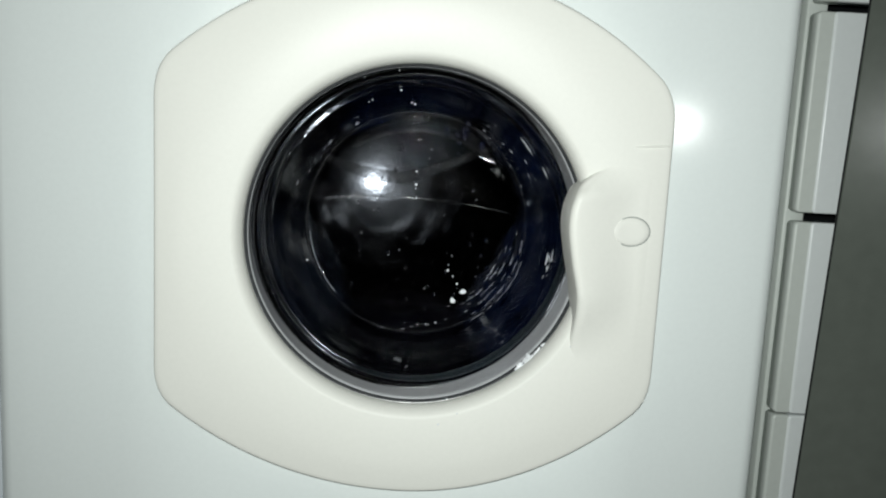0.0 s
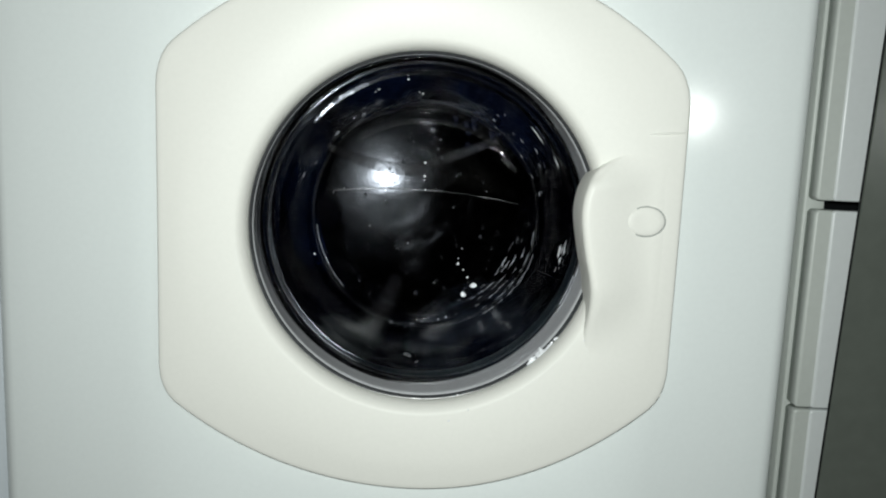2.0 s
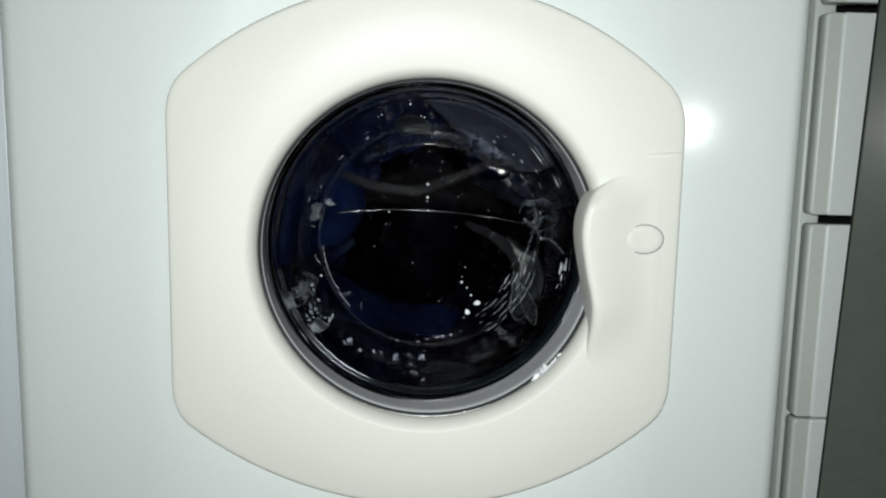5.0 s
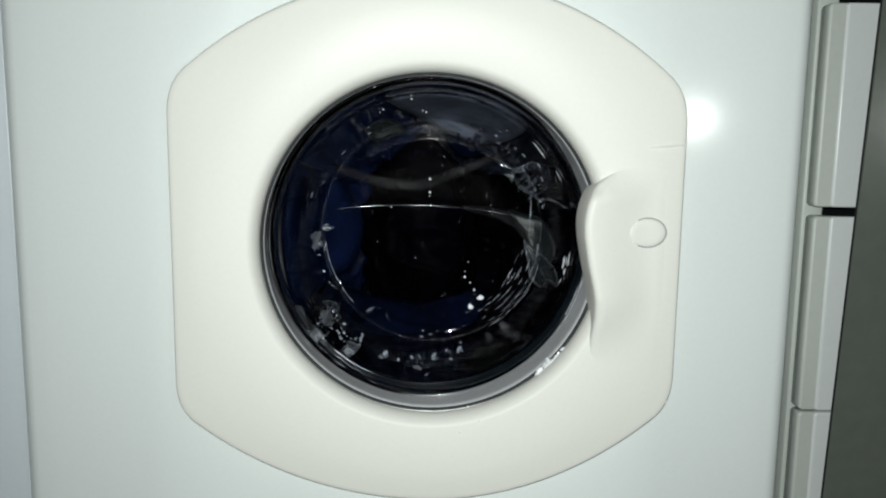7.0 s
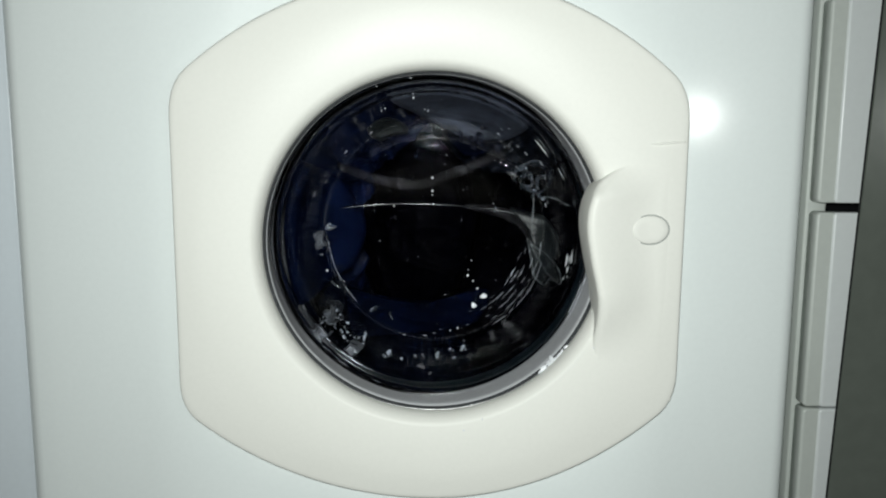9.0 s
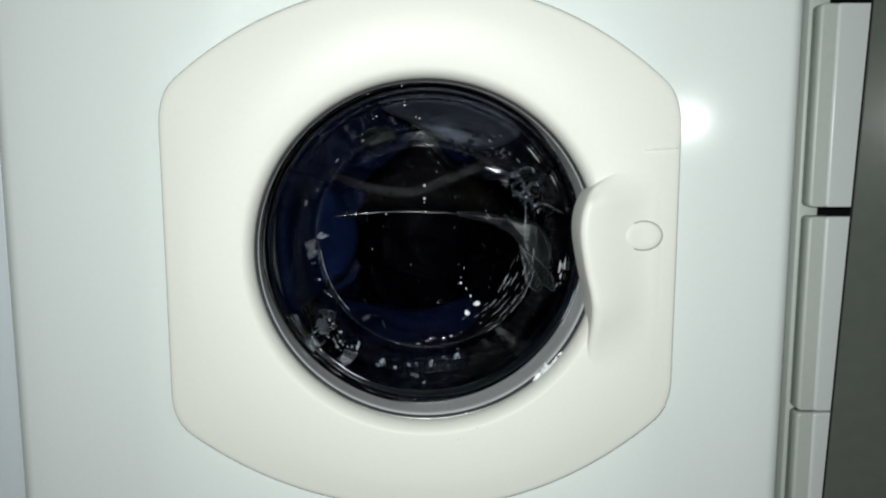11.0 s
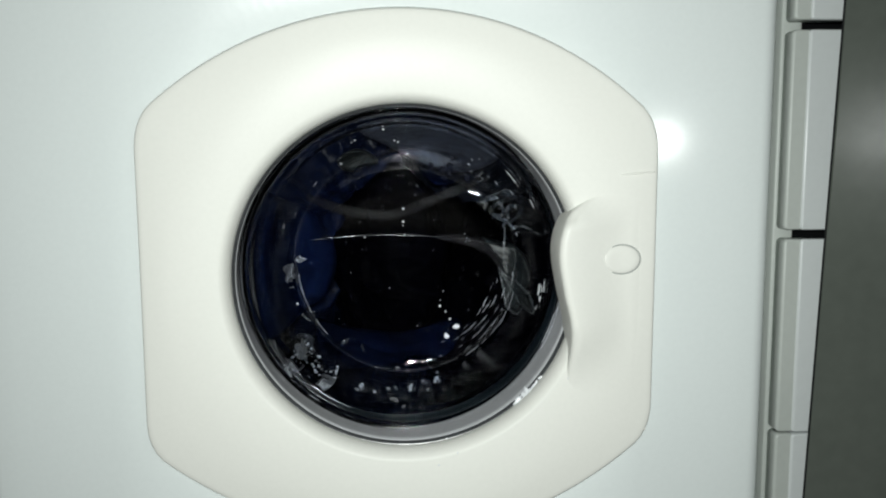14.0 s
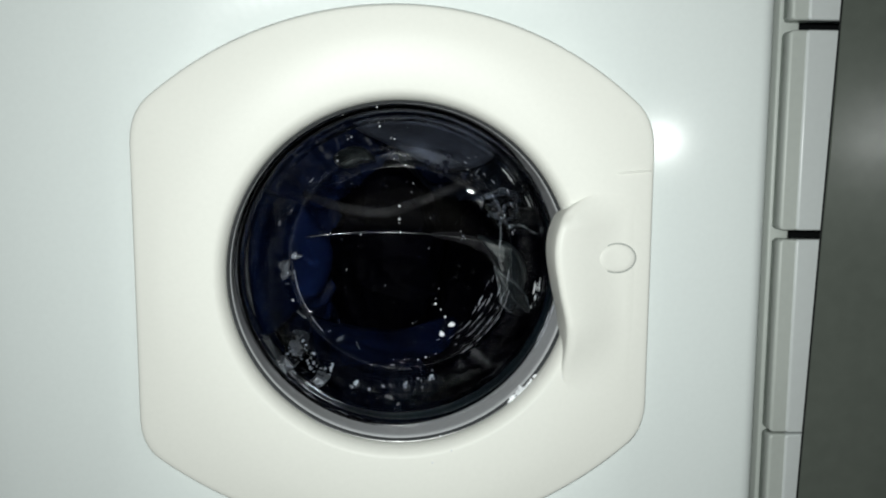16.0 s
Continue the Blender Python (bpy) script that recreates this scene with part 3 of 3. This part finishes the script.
def panel(number, name, label, corners, material, seed, gap=0.003, amp=0.004, ragged=0.0, n=96, rings=16):
    """A fold of cloth pressed flat behind the glass, its edge curled away, laid out as it rests."""
    load = LOADS[number]
    back = load_pose(load, 16.0).inverted()
    edge = outline(corners, n)
    mid = sum(edge, Vector((0, 0))) / n
    if ragged:
        edge = [mid + (e - mid) * (0.62 + 0.75 * abs(noise.noise(Vector((e.x * 420, e.y * 420, seed))))) for e in edge]
    bm = bmesh.new()
    front = []
    for i in range(1, rings + 1):
        s = (i / rings) ** 0.8
        row = []
        for k, e in enumerate(edge):
            q = mid + (e - mid) * s
            q = q + Vector((noise.noise(Vector((q.x * 160, q.y * 160, seed))), noise.noise(Vector((q.x * 160, q.y * 160, seed + 9))))) * ragged * s
            fold = 1 - abs(noise.noise(Vector((q.x * 30, seed, q.y * 30)) + noise.noise_vector(Vector((q.x * 14, q.y * 14, seed))) * 0.9))
            fold2 = noise.noise(Vector((q.x * 85, q.y * 85, seed * 3)))
            r = math.hypot(q.x - CX, q.y - CZ)
            y = bowl_back(min(r, 0.123)) + gap + amp * (1 - fold ** 3) + amp * 0.3 * (fold2 + 1) + 0.010 * s ** 10
            row.append(Vector((q.x, y, q.y)))
        front.append(row)
    rear = [[p + Vector((0, 0.0016, 0)) for p in row] for row in reversed(front)]
    loft(bm, front + rear, cap0=True, cap1=True)
    bm.transform(back)
    o = link(name, bm, material)
    o.parent = load[0]
    return tagged(o, label)


panel(4, "sleeve", "navy wet sleeve with a rounded end", [(-0.103, 0.489), (-0.078, 0.478), (-0.056, 0.454), (-0.045, 0.425), (-0.055, 0.392), (-0.076, 0.378), (-0.105, 0.362), (-0.114, 0.420), (-0.112, 0.460)], M_SOFT, 41, 0.003, 0.004)
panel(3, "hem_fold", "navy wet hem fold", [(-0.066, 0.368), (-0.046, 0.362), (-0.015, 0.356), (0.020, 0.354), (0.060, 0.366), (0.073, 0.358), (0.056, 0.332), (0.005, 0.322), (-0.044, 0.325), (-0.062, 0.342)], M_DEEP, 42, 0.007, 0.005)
panel(1, "shoulder", "smoky blue wet shoulder with a clean edge", [(-0.022, 0.545), (0.006, 0.530), (0.033, 0.514), (0.058, 0.505), (0.083, 0.508), (0.100, 0.520), (0.086, 0.538), (0.055, 0.549), (0.015, 0.553)], M_SHEET, 43, 0.002, 0.0022)
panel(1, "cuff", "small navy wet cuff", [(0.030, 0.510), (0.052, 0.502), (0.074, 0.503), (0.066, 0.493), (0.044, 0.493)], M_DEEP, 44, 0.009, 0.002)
panel(1, "patch", "soft grey patch on the cloth", [(-0.044, 0.517), (-0.030, 0.528), (-0.013, 0.526), (-0.006, 0.514), (-0.019, 0.511), (-0.033, 0.506)], M_LEAF, 45, 0.010, 0.003)
panel(2, "pocket", "grey-green wet pocket", [(0.090, 0.444), (0.106, 0.441), (0.124, 0.436), (0.133, 0.418), (0.132, 0.402), (0.122, 0.394), (0.110, 0.408), (0.103, 0.426)], M_LEAF, 46, 0.003, 0.002)
panel(1, "film", "crumpled clear wet film", [(0.094, 0.470), (0.102, 0.486), (0.116, 0.490), (0.128, 0.482), (0.132, 0.466), (0.122, 0.452), (0.106, 0.452)], glass("wet_film", (0.82, 0.86, 0.90), 0.05, 1.4), 61, 0.0005, 0.010)
GLOVE = [(0.105, 0.417), (0.113, 0.409), (0.124, 0.403), (0.132, 0.393), (0.132, 0.382), (0.125, 0.384), (0.120, 0.377), (0.113, 0.381), (0.110, 0.394)]
panel(2, "flap", "lobed grey wet flap", GLOVE, M_LEAF, 47, 0.001, 0.0015)
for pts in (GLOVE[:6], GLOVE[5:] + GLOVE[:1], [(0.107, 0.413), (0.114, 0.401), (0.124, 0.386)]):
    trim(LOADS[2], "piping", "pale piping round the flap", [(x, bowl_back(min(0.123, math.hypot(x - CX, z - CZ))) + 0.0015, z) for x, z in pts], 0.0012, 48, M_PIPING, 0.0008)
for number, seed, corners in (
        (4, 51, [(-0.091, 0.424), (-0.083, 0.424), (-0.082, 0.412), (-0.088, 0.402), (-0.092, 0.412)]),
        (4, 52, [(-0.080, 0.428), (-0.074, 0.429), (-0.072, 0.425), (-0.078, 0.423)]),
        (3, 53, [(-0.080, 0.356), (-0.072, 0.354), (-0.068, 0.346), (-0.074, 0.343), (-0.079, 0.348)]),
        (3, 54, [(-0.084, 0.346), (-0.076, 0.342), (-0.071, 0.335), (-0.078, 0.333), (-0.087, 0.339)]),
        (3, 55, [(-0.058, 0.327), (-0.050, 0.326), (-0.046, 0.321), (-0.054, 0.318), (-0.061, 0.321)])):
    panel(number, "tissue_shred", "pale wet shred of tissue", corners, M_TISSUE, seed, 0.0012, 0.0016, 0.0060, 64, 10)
lint(3, [(-0.043, -0.113), (-0.030, -0.116), (-0.012, -0.1155), (0.004, -0.115), (0.018, -0.1115), (0.027, -0.108)], 30, 0.0022, 26, 0.0015)
lint(3, [(-0.095, -0.074), (-0.090, -0.082), (-0.098, -0.083), (-0.084, -0.090)], 26, 0.0032, 27, 0.0011)
lint(4, [(-0.106, -0.006), (-0.104, -0.018), (-0.094, 0.002)], 14, 0.0024, 28, 0.0010)
lint(3, [(-0.070, -0.101), (-0.076, -0.098)], 12, 0.0026, 29, 0.0011)
lint(3, [(-0.092, -0.074), (-0.096, -0.081), (-0.084, -0.087)], 16, 0.004, 21, 0.0016)
lint(3, [(-0.064, -0.100), (-0.070, -0.102)], 7, 0.002, 22, 0.0018)
lint(4, [(-0.103, -0.008), (-0.094, 0.004)], 5, 0.003, 23, 0.0016)
lint(1, [(0.090, 0.040), (0.098, 0.032), (0.084, 0.046)], 9, 0.004, 24, 0.0014)
lint(2, [(0.060, 0.020), (0.085, 0.012)], 7, 0.006, 25, 0.0009)


# a striped sock that rides round with the laundry and tumbles across the porthole as the drum slows down
SOCK_WAY = [(2.8, 0.012, 0.152, -0.119, -4, 0), (2.85, -0.006, 0.150, -0.045, -2, 30), (2.88, -0.021, 0.160, 0.026, 0, 50), (2.92, -0.023, 0.160, 0.021, 0, 48), (3.0, -0.032, 0.155, -0.042, -4, 18), (3.1, -0.060, 0.156, -0.058, 14, 10),
            (3.2, -0.080, 0.166, -0.053, 35, 0), (3.3, -0.092, 0.225, -0.064, 55, 0), (3.4, -0.098, 0.290, -0.085, 60, 0), (3.5, -0.090, 0.350, -0.120, 60, 0)]


def build_tube(z0, z1, grow):
    bm = bmesh.new()
    loops = []
    n = 14 if z1 - z0 > 0.03 else 4
    for i in range(n + 1):
        z = z0 + (z1 - z0) * i / n
        f = (z + 0.040) / 0.080
        w = (0.0135 + 0.002 * math.sin(9 * f)) * min(1.0, (max(0.0, 1 - (2 * f - 1) ** 6)) ** 0.5 + 0.15) + grow
        loops.append([(w * math.cos(2 * math.pi * k / 28) + 0.003 * math.sin(5 * f), (0.0060 + grow) * math.sin(2 * math.pi * k / 28) + 0.0015 * math.sin(7 * f), z) for k in range(28)])
    loft(bm, loops, cap0=True, cap1=True)
    return bm


sock = tagged(link("sock", build_tube(-0.040, 0.040, 0.0), M_BLACK), "small black sock with yellow stripes, wet", "laundry", "laundry in the drum")
for z in (-0.014, -0.002):
    stripe = link("stripe", build_tube(z, z + 0.0075, 0.0006), M_YELLOW)
    stripe.parent = sock
    tagged(stripe, "yellow knitted stripe")


def sock_pose(t):
    if t < 2.75:
        a = radians(turn(t) - 11)
        return pose(AXIS.x + 0.120 * math.sin(a), 0.152, AXIS.z + 0.120 * math.cos(a), 0, math.degrees(a), 0)
    for (ta, *a), (tb, *b) in zip(SOCK_WAY, SOCK_WAY[1:]):
        if t <= tb:
            f = max(0.0, (t - ta) / (tb - ta))
            x, y, z, r, lean = (p + (q - p) * f for p, q in zip(a, b))
            break
    else:
        x, y, z, r, lean = SOCK_WAY[-1][1:]
    return pose(AXIS.x + x, y, AXIS.z + z, lean, 1260 + r, 0)


# ---- water on the glass, with painted glints and reflections ----
BOWL_IN = [(0.0, 0.1144), (0.05, 0.1139), (0.070, 0.1130), (0.084, 0.1120), (0.0928, 0.1104), (0.0988, 0.1078), (0.1034, 0.1024), (0.108, 0.0928), (0.114, 0.0785), (0.1208, 0.0600)]


def on_bowl(a, r):
    """A point just before the bowl's inner face, at an angle round the axis and a radius."""
    y = BOWL_IN[-1][1]
    for (ra, ya), (rb, yb) in zip(BOWL_IN, BOWL_IN[1:]):
        if ra <= r <= rb:
            y = ya + (yb - ya) * (r - ra) / (rb - ra)
    x, z = CX + r * math.sin(a), CZ + r * math.cos(a)
    return Vector((x, bowl_y(x, z, y) - 0.0004, z))


def blob(bm, p, s, stretch, turned):
    m = Matrix.Translation(p) @ Matrix.Rotation(turned, 4, "Y") @ Matrix.Diagonal((s, s * 0.5, s * stretch, 1))
    for v in bmesh.ops.create_icosphere(bm, subdivisions=2 if s > 0.0006 else 1, radius=1, matrix=m)["verts"]:
        v.co += noise.noise_vector(v.co * (0.7 / s)) * s * 0.55


def build_drops():
    bm = bmesh.new()
    rng = random.Random(5)
    for k in range(70):
        blob(bm, on_bowl(rng.uniform(0, 2 * math.pi), 0.095 * math.sqrt(rng.uniform(0.02, 1))), rng.choice((0.0007, 0.0010, 0.0016)), rng.uniform(1, 2), 0)
    return bm


def build_streaks():
    bm = bmesh.new()
    rng = random.Random(11)
    for k in range(64):                      # broken reflections along the bowl's lower corner, painted as pale streaks
        a = radians(rng.triangular(96, 158, 128))
        r = rng.choice((0.082, 0.0855, 0.089, 0.0935, 0.098, 0.102)) + rng.uniform(-0.0006, 0.0006)
        blob(bm, on_bowl(a, r), rng.uniform(0.00009, 0.00019), rng.uniform(8, 46), a + math.pi / 2)
    for k in range(22):                      # a fine arc of reflection painted on the bowl's corner
        a = radians(229 + 34 * k / 21)
        blob(bm, on_bowl(a, 0.0968), rng.uniform(0.00012, 0.00026), rng.uniform(7, 16), a + math.pi / 2)
    for r, first, count in ((0.1288, 104, 15), (0.1270, 107, 10)):   # the grip's reflection, painted as two pale streaks on the flange
        for k in range(count):
            a = radians(first + 1.15 * k)
            blob(bm, Vector((CX + r * math.sin(a), 0.0385, CZ + r * math.cos(a))), rng.uniform(0.0003, 0.0005), 4.5, a + math.pi / 2)
    for k in range(7):
        a = radians(rng.uniform(160, 200))
        blob(bm, on_bowl(a, rng.uniform(0.090, 0.101)), rng.uniform(0.00015, 0.0003), rng.uniform(1, 9), a + math.pi / 2)
    for k in range(18):                      # scattered specks
        a = rng.uniform(0, 2 * math.pi)
        blob(bm, on_bowl(a, rng.uniform(0.02, 0.085)), rng.uniform(0.0002, 0.00045), rng.uniform(1, 2.2), rng.uniform(-0.3, 0.3))
    for k in range(20):                      # round the upper rim
        a = radians(rng.choice((rng.uniform(-80, -30), rng.uniform(30, 78))))
        blob(bm, on_bowl(a, rng.uniform(0.098, 0.112)), rng.uniform(0.00012, 0.00028), rng.uniform(3, 14), a + math.pi / 2)
    return bm


def build_glints():
    bm = bmesh.new()
    rng = random.Random(12)
    # bright spots of the lamp's reflection in the glass, put in as white blobs
    spots = ((0.031, -0.042, 10), (0.040, -0.054, 9), (0.046, -0.061, 28), (0.037, -0.070, 26), (0.036, -0.047, 7), (-0.002, 0.048, 9), (-0.002, 0.036, 11), (-0.0022, 0.0325, 7),
             (-0.001, 0.024, 8), (-0.042, 0.108, 6), (-0.045, 0.106, 5), (-0.018, 0.117, 8), (-0.009, 0.108, 6), (-0.006, 0.107, 6), (-0.037, 0.022, 6), (-0.097, -0.036, 9),
             (0.015, -0.093, 6), (0.022, -0.091, 7), (-0.050, -0.010, 4), (0.010, -0.060, 5))
    for x, z, size in spots:
        r = math.hypot(x, z)
        blob(bm, on_bowl(math.atan2(x, z), r), size * 0.0001, rng.uniform(0.8, 1.5), rng.uniform(-0.4, 0.4))
    for k in range(26):                      # wet glints painted as white blobs on the seal and the frame below the glass
        a = radians(rng.gauss(133.5, 2.6))
        r = 0.1336 + rng.gauss(0, 0.0010)
        blob(bm, Vector((CX + r * math.sin(a), 0.0080 if r > 0.1330 else 0.0092, CZ + r * math.cos(a))), rng.uniform(0.0007, 0.0021), rng.uniform(1, 3.0), a + math.pi / 2 + rng.gauss(0, 0.5))
    for k in range(16):                      # highlight streaks painted low on the bowl's wall and high on the other side
        a = radians(rng.choice((rng.uniform(97, 111), rng.uniform(42, 66), rng.uniform(96, 108))))
        blob(bm, on_bowl(a, rng.uniform(0.1165, 0.1200)), rng.uniform(0.0002, 0.0006), rng.uniform(4, 12), a + math.pi / 2)
    for a, r, size, stretch in ((121, 0.1460, 6, 5.0), (164, 0.1405, 7, 1.0), (170.5, 0.1460, 8, 1.0), (165, 0.1345, 7, 1.3), (168, 0.1338, 7, 1.3), (166.5, 0.1330, 6, 1.6)):
        a = radians(a)
        x, z = CX + r * math.sin(a), CZ + r * math.cos(a)
        blob(bm, Vector((x, face_y(x, z) if r > 0.136 else 0.0086, z)), size * 0.0001, stretch, a + math.pi / 2)
    return bm


tagged(link("water_drops", build_drops(), M_WATER), "small water drops clinging to the door glass", "water drops", kind="stuff")
tagged(link("painted_glints", build_glints(), M_GLINT), "bright white specks and painted glints on the door glass and frame", "soap suds", kind="stuff")
tagged(link("reflection_streaks", build_streaks(), M_STREAK), "white water flecks and painted reflection streaks on the door glass", "soap suds", kind="stuff")



def build_smear():
    """A soft lump of detergent low on the bowl's wall, with a short run below it."""
    bm = bmesh.new()
    blob(bm, on_bowl(radians(184.5), 0.1172), 0.0022, 0.62, math.pi / 2)
    blob(bm, on_bowl(radians(185.4), 0.1168), 0.0030, 0.55, 0.15)
    for k in range(5):
        blob(bm, on_bowl(radians(181.0 + 0.2 * k), 0.1196 + 0.0002 * k), 0.0006, 2.2, 0.1)
    return bm


def build_bluish_patch():
    """A mottled bluish patch high on the bowl."""
    bm = bmesh.new()
    rng = random.Random(31)
    for k in range(16):
        x, z = 0.036 + rng.gauss(0, 0.0075), 0.079 + rng.gauss(0, 0.0065)
        blob(bm, on_bowl(math.atan2(x, z), math.hypot(x, z)), rng.uniform(0.0009, 0.0028), rng.uniform(0.7, 1.4), rng.uniform(-1, 1))
    return bm


M_BLUISH = mat("bluish_mottle", (0.0032, 0.0044, 0.0130), 0.30, vary=0.7, scale=120, fine=400, bump=0.3, spec=0.10)
M_BLUISH.node_tree.nodes["Principled BSDF"].inputs["Alpha"].default_value = 0.6
blue_patch = tagged(link("bluish_patch", build_bluish_patch(), M_BLUISH), "mottled bluish patch on the door glass", "detergent", kind="stuff")
blue_patch.visible_shadow = False
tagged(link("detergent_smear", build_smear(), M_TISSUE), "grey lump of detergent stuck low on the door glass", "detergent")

# ---- white unit beside the machine ----
unit = thing("kitchen_cabinet", (-0.60, 0.30, 0), "plain white lacquered cabinet beside the washing machine", "cabinet")
part("door", box(-0.898, -0.3068, 0.015, 0.035, 0.10, 0.86, 0.0015), M_CABINET, unit, "flat white lacquered cabinet door")
part("carcass", box(-0.898, -0.3070, 0.037, 0.58, 0.0, 0.86, 0.001), M_CABINET, unit)

# ---- drawers on the other side ----
PITCH, FIRST = 0.1613, 0.295
drawers = thing("drawer_unit", (0.52, 0.30, 0), "white lacquered drawers in a narrow kitchen unit", "drawer unit")
# the carcass's near-black colour stands in for shade in the gaps
part("carcass", box(0.3132, 0.740, 0.045, 0.58, 0.0, 0.86, 0.001), M_GAP_SHADE, drawers, "drawer unit carcass, coloured near-black as the shade behind the fronts")
part("stile", box(0.3140, 0.3305, 0.020, 0.044, 0.0, 0.86, 0.0015), M_STILE, drawers, "narrow off-white painted stile")


def build_front(x0, x1, z0, z1, y, c0, back=0.0155):
    """A flat front with rounded edges and corners."""
    bm = bmesh.new()
    loops = []
    for inset, dy in ((0.0, back), (0.0, 0.0024), (0.0003, 0.0012), (0.0010, 0.0004), (0.0020, 0.0), (0.0026, 0.0)):
        a, b, p, q = x0 + inset, x1 - inset, z0 + inset * 0.6, z1 - inset * 0.6
        c = c0 - inset * 0.6
        ring = []
        for cx, cz, first in ((b - c, p + c, -90), (b - c, q - c, 0), (a + c, q - c, 90), (a + c, p + c, 180)):
            for m in range(5):
                w = radians(first + 22.5 * m)
                ring.append((cx + c * math.cos(w), y + dy, cz + c * math.sin(w)))
        loops.append(ring)
    loft(bm, loops, cap0=True, cap1=True)
    return bm


for k, (lo, hi) in enumerate(((0.0010, 0.0035), (0.0035, 0.0008), (0.0008, 0.0035), (0.0035, 0.0035), (0.0035, 0.0035))):
    z0, y = FIRST + PITCH * (k - 2), 0.004 + (0.0012 if k == 3 else 0)
    front = part("drawer", build_front(0.3290, 0.735, z0 + lo, z0 + PITCH - hi, y, 0.0028), M_DRAWER, drawers, "white lacquered drawer front")
    part("edge_band", build_front(0.3166, 0.3330, z0 + lo, z0 + PITCH - hi, y + 0.0014, 0.0036, 0.0138), M_STILE, front, "off-white rounded edge band")

# ---- grey door that stands open before the drawers ----
leaf_door = thing("interior_door", (0.70, -0.12, 0), "dark grey satin door leaf standing open before the drawers", "door")
EDGE, SWING, WIDE, LEAN = (0.3194, -0.050, 0.0), -10.6, 0.76, 0.030


def swung(bm):
    bm.transform(Matrix.Translation(EDGE) @ Matrix.Rotation(radians(SWING), 4, "Z"))
    return bm


def build_leaf():
    """A leaf with a chamfered back edge."""
    bm = bmesh.new()
    shape = [(0.0, 0.0008), (0.0008, 0.0), (WIDE - 0.001, 0.0), (WIDE, 0.001), (WIDE, 0.034), (0.030, 0.034)]
    loft(bm, [[(x + LEAN * (z - 0.47) * (x < 0.1), y, z) for x, y in shape] for z in (0.008, 1.99)], cap0=True, cap1=True)
    return swung(bm)


# a black strip puts the shadow on the leaf's edge into colour
def build_edge_shade():
    bm = bmesh.new()
    loft(bm, [[(x + LEAN * (z - 0.47), y, z) for x, y in ((-0.0011, 0.0004), (0.0, 0.0004), (0.0, 0.0014), (-0.0011, 0.0014))] for z in (0.008, 1.99)], cap0=True, cap1=True)
    return swung(bm)


part("leaf", build_leaf(), M_GREY, leaf_door, "dark grey satin door leaf", smooth=False)
part("edge_shade_strip", build_edge_shade(), M_EDGE_SHADE, leaf_door, "thin black strip painted as the shade along the leaf's edge", smooth=False)
part("post", swung(box(WIDE + 0.006, WIDE + 0.056, -0.005, 0.075, 0.0, 2.05, 0.002)), M_GREY, leaf_door, "dark grey door post", smooth=False)
for z in (0.25, 1.0, 1.75):
    bm = bmesh.new()
    bmesh.ops.create_cone(bm, cap_ends=True, segments=16, radius1=0.006, radius2=0.006, depth=0.09, matrix=Matrix.Translation((WIDE + 0.003, -0.004, z)))
    part("hinge", swung(bm), M_STEEL, leaf_door, "small steel hinge")


def motions():
    times = sorted([i / 10 for i in range(0, 38)] + [2.85, 2.88, 2.92]) + [3.8, 3.9, 4.0, 4.3, 4.6, 4.8, 5.0, 5.2, 5.4, 5.6, 5.8, 6.0, 6.2, 8.0, 12.0, 16.0]
    home = AXIS - Vector((0, 0.28, 0))
    walk(drum, [(t, pose(home.x, home.y, home.z, -1.2, 0, 7.6) @ pose(0, 0, 0, 0, turn(t) + roll(t) + 14, 0)) for t in times])
    for load in LOADS:
        walk(load[0], [(t, load_pose(load, t)) for t in times])
    walk(sock, [(t, sock_pose(t)) for t in times])


motions()
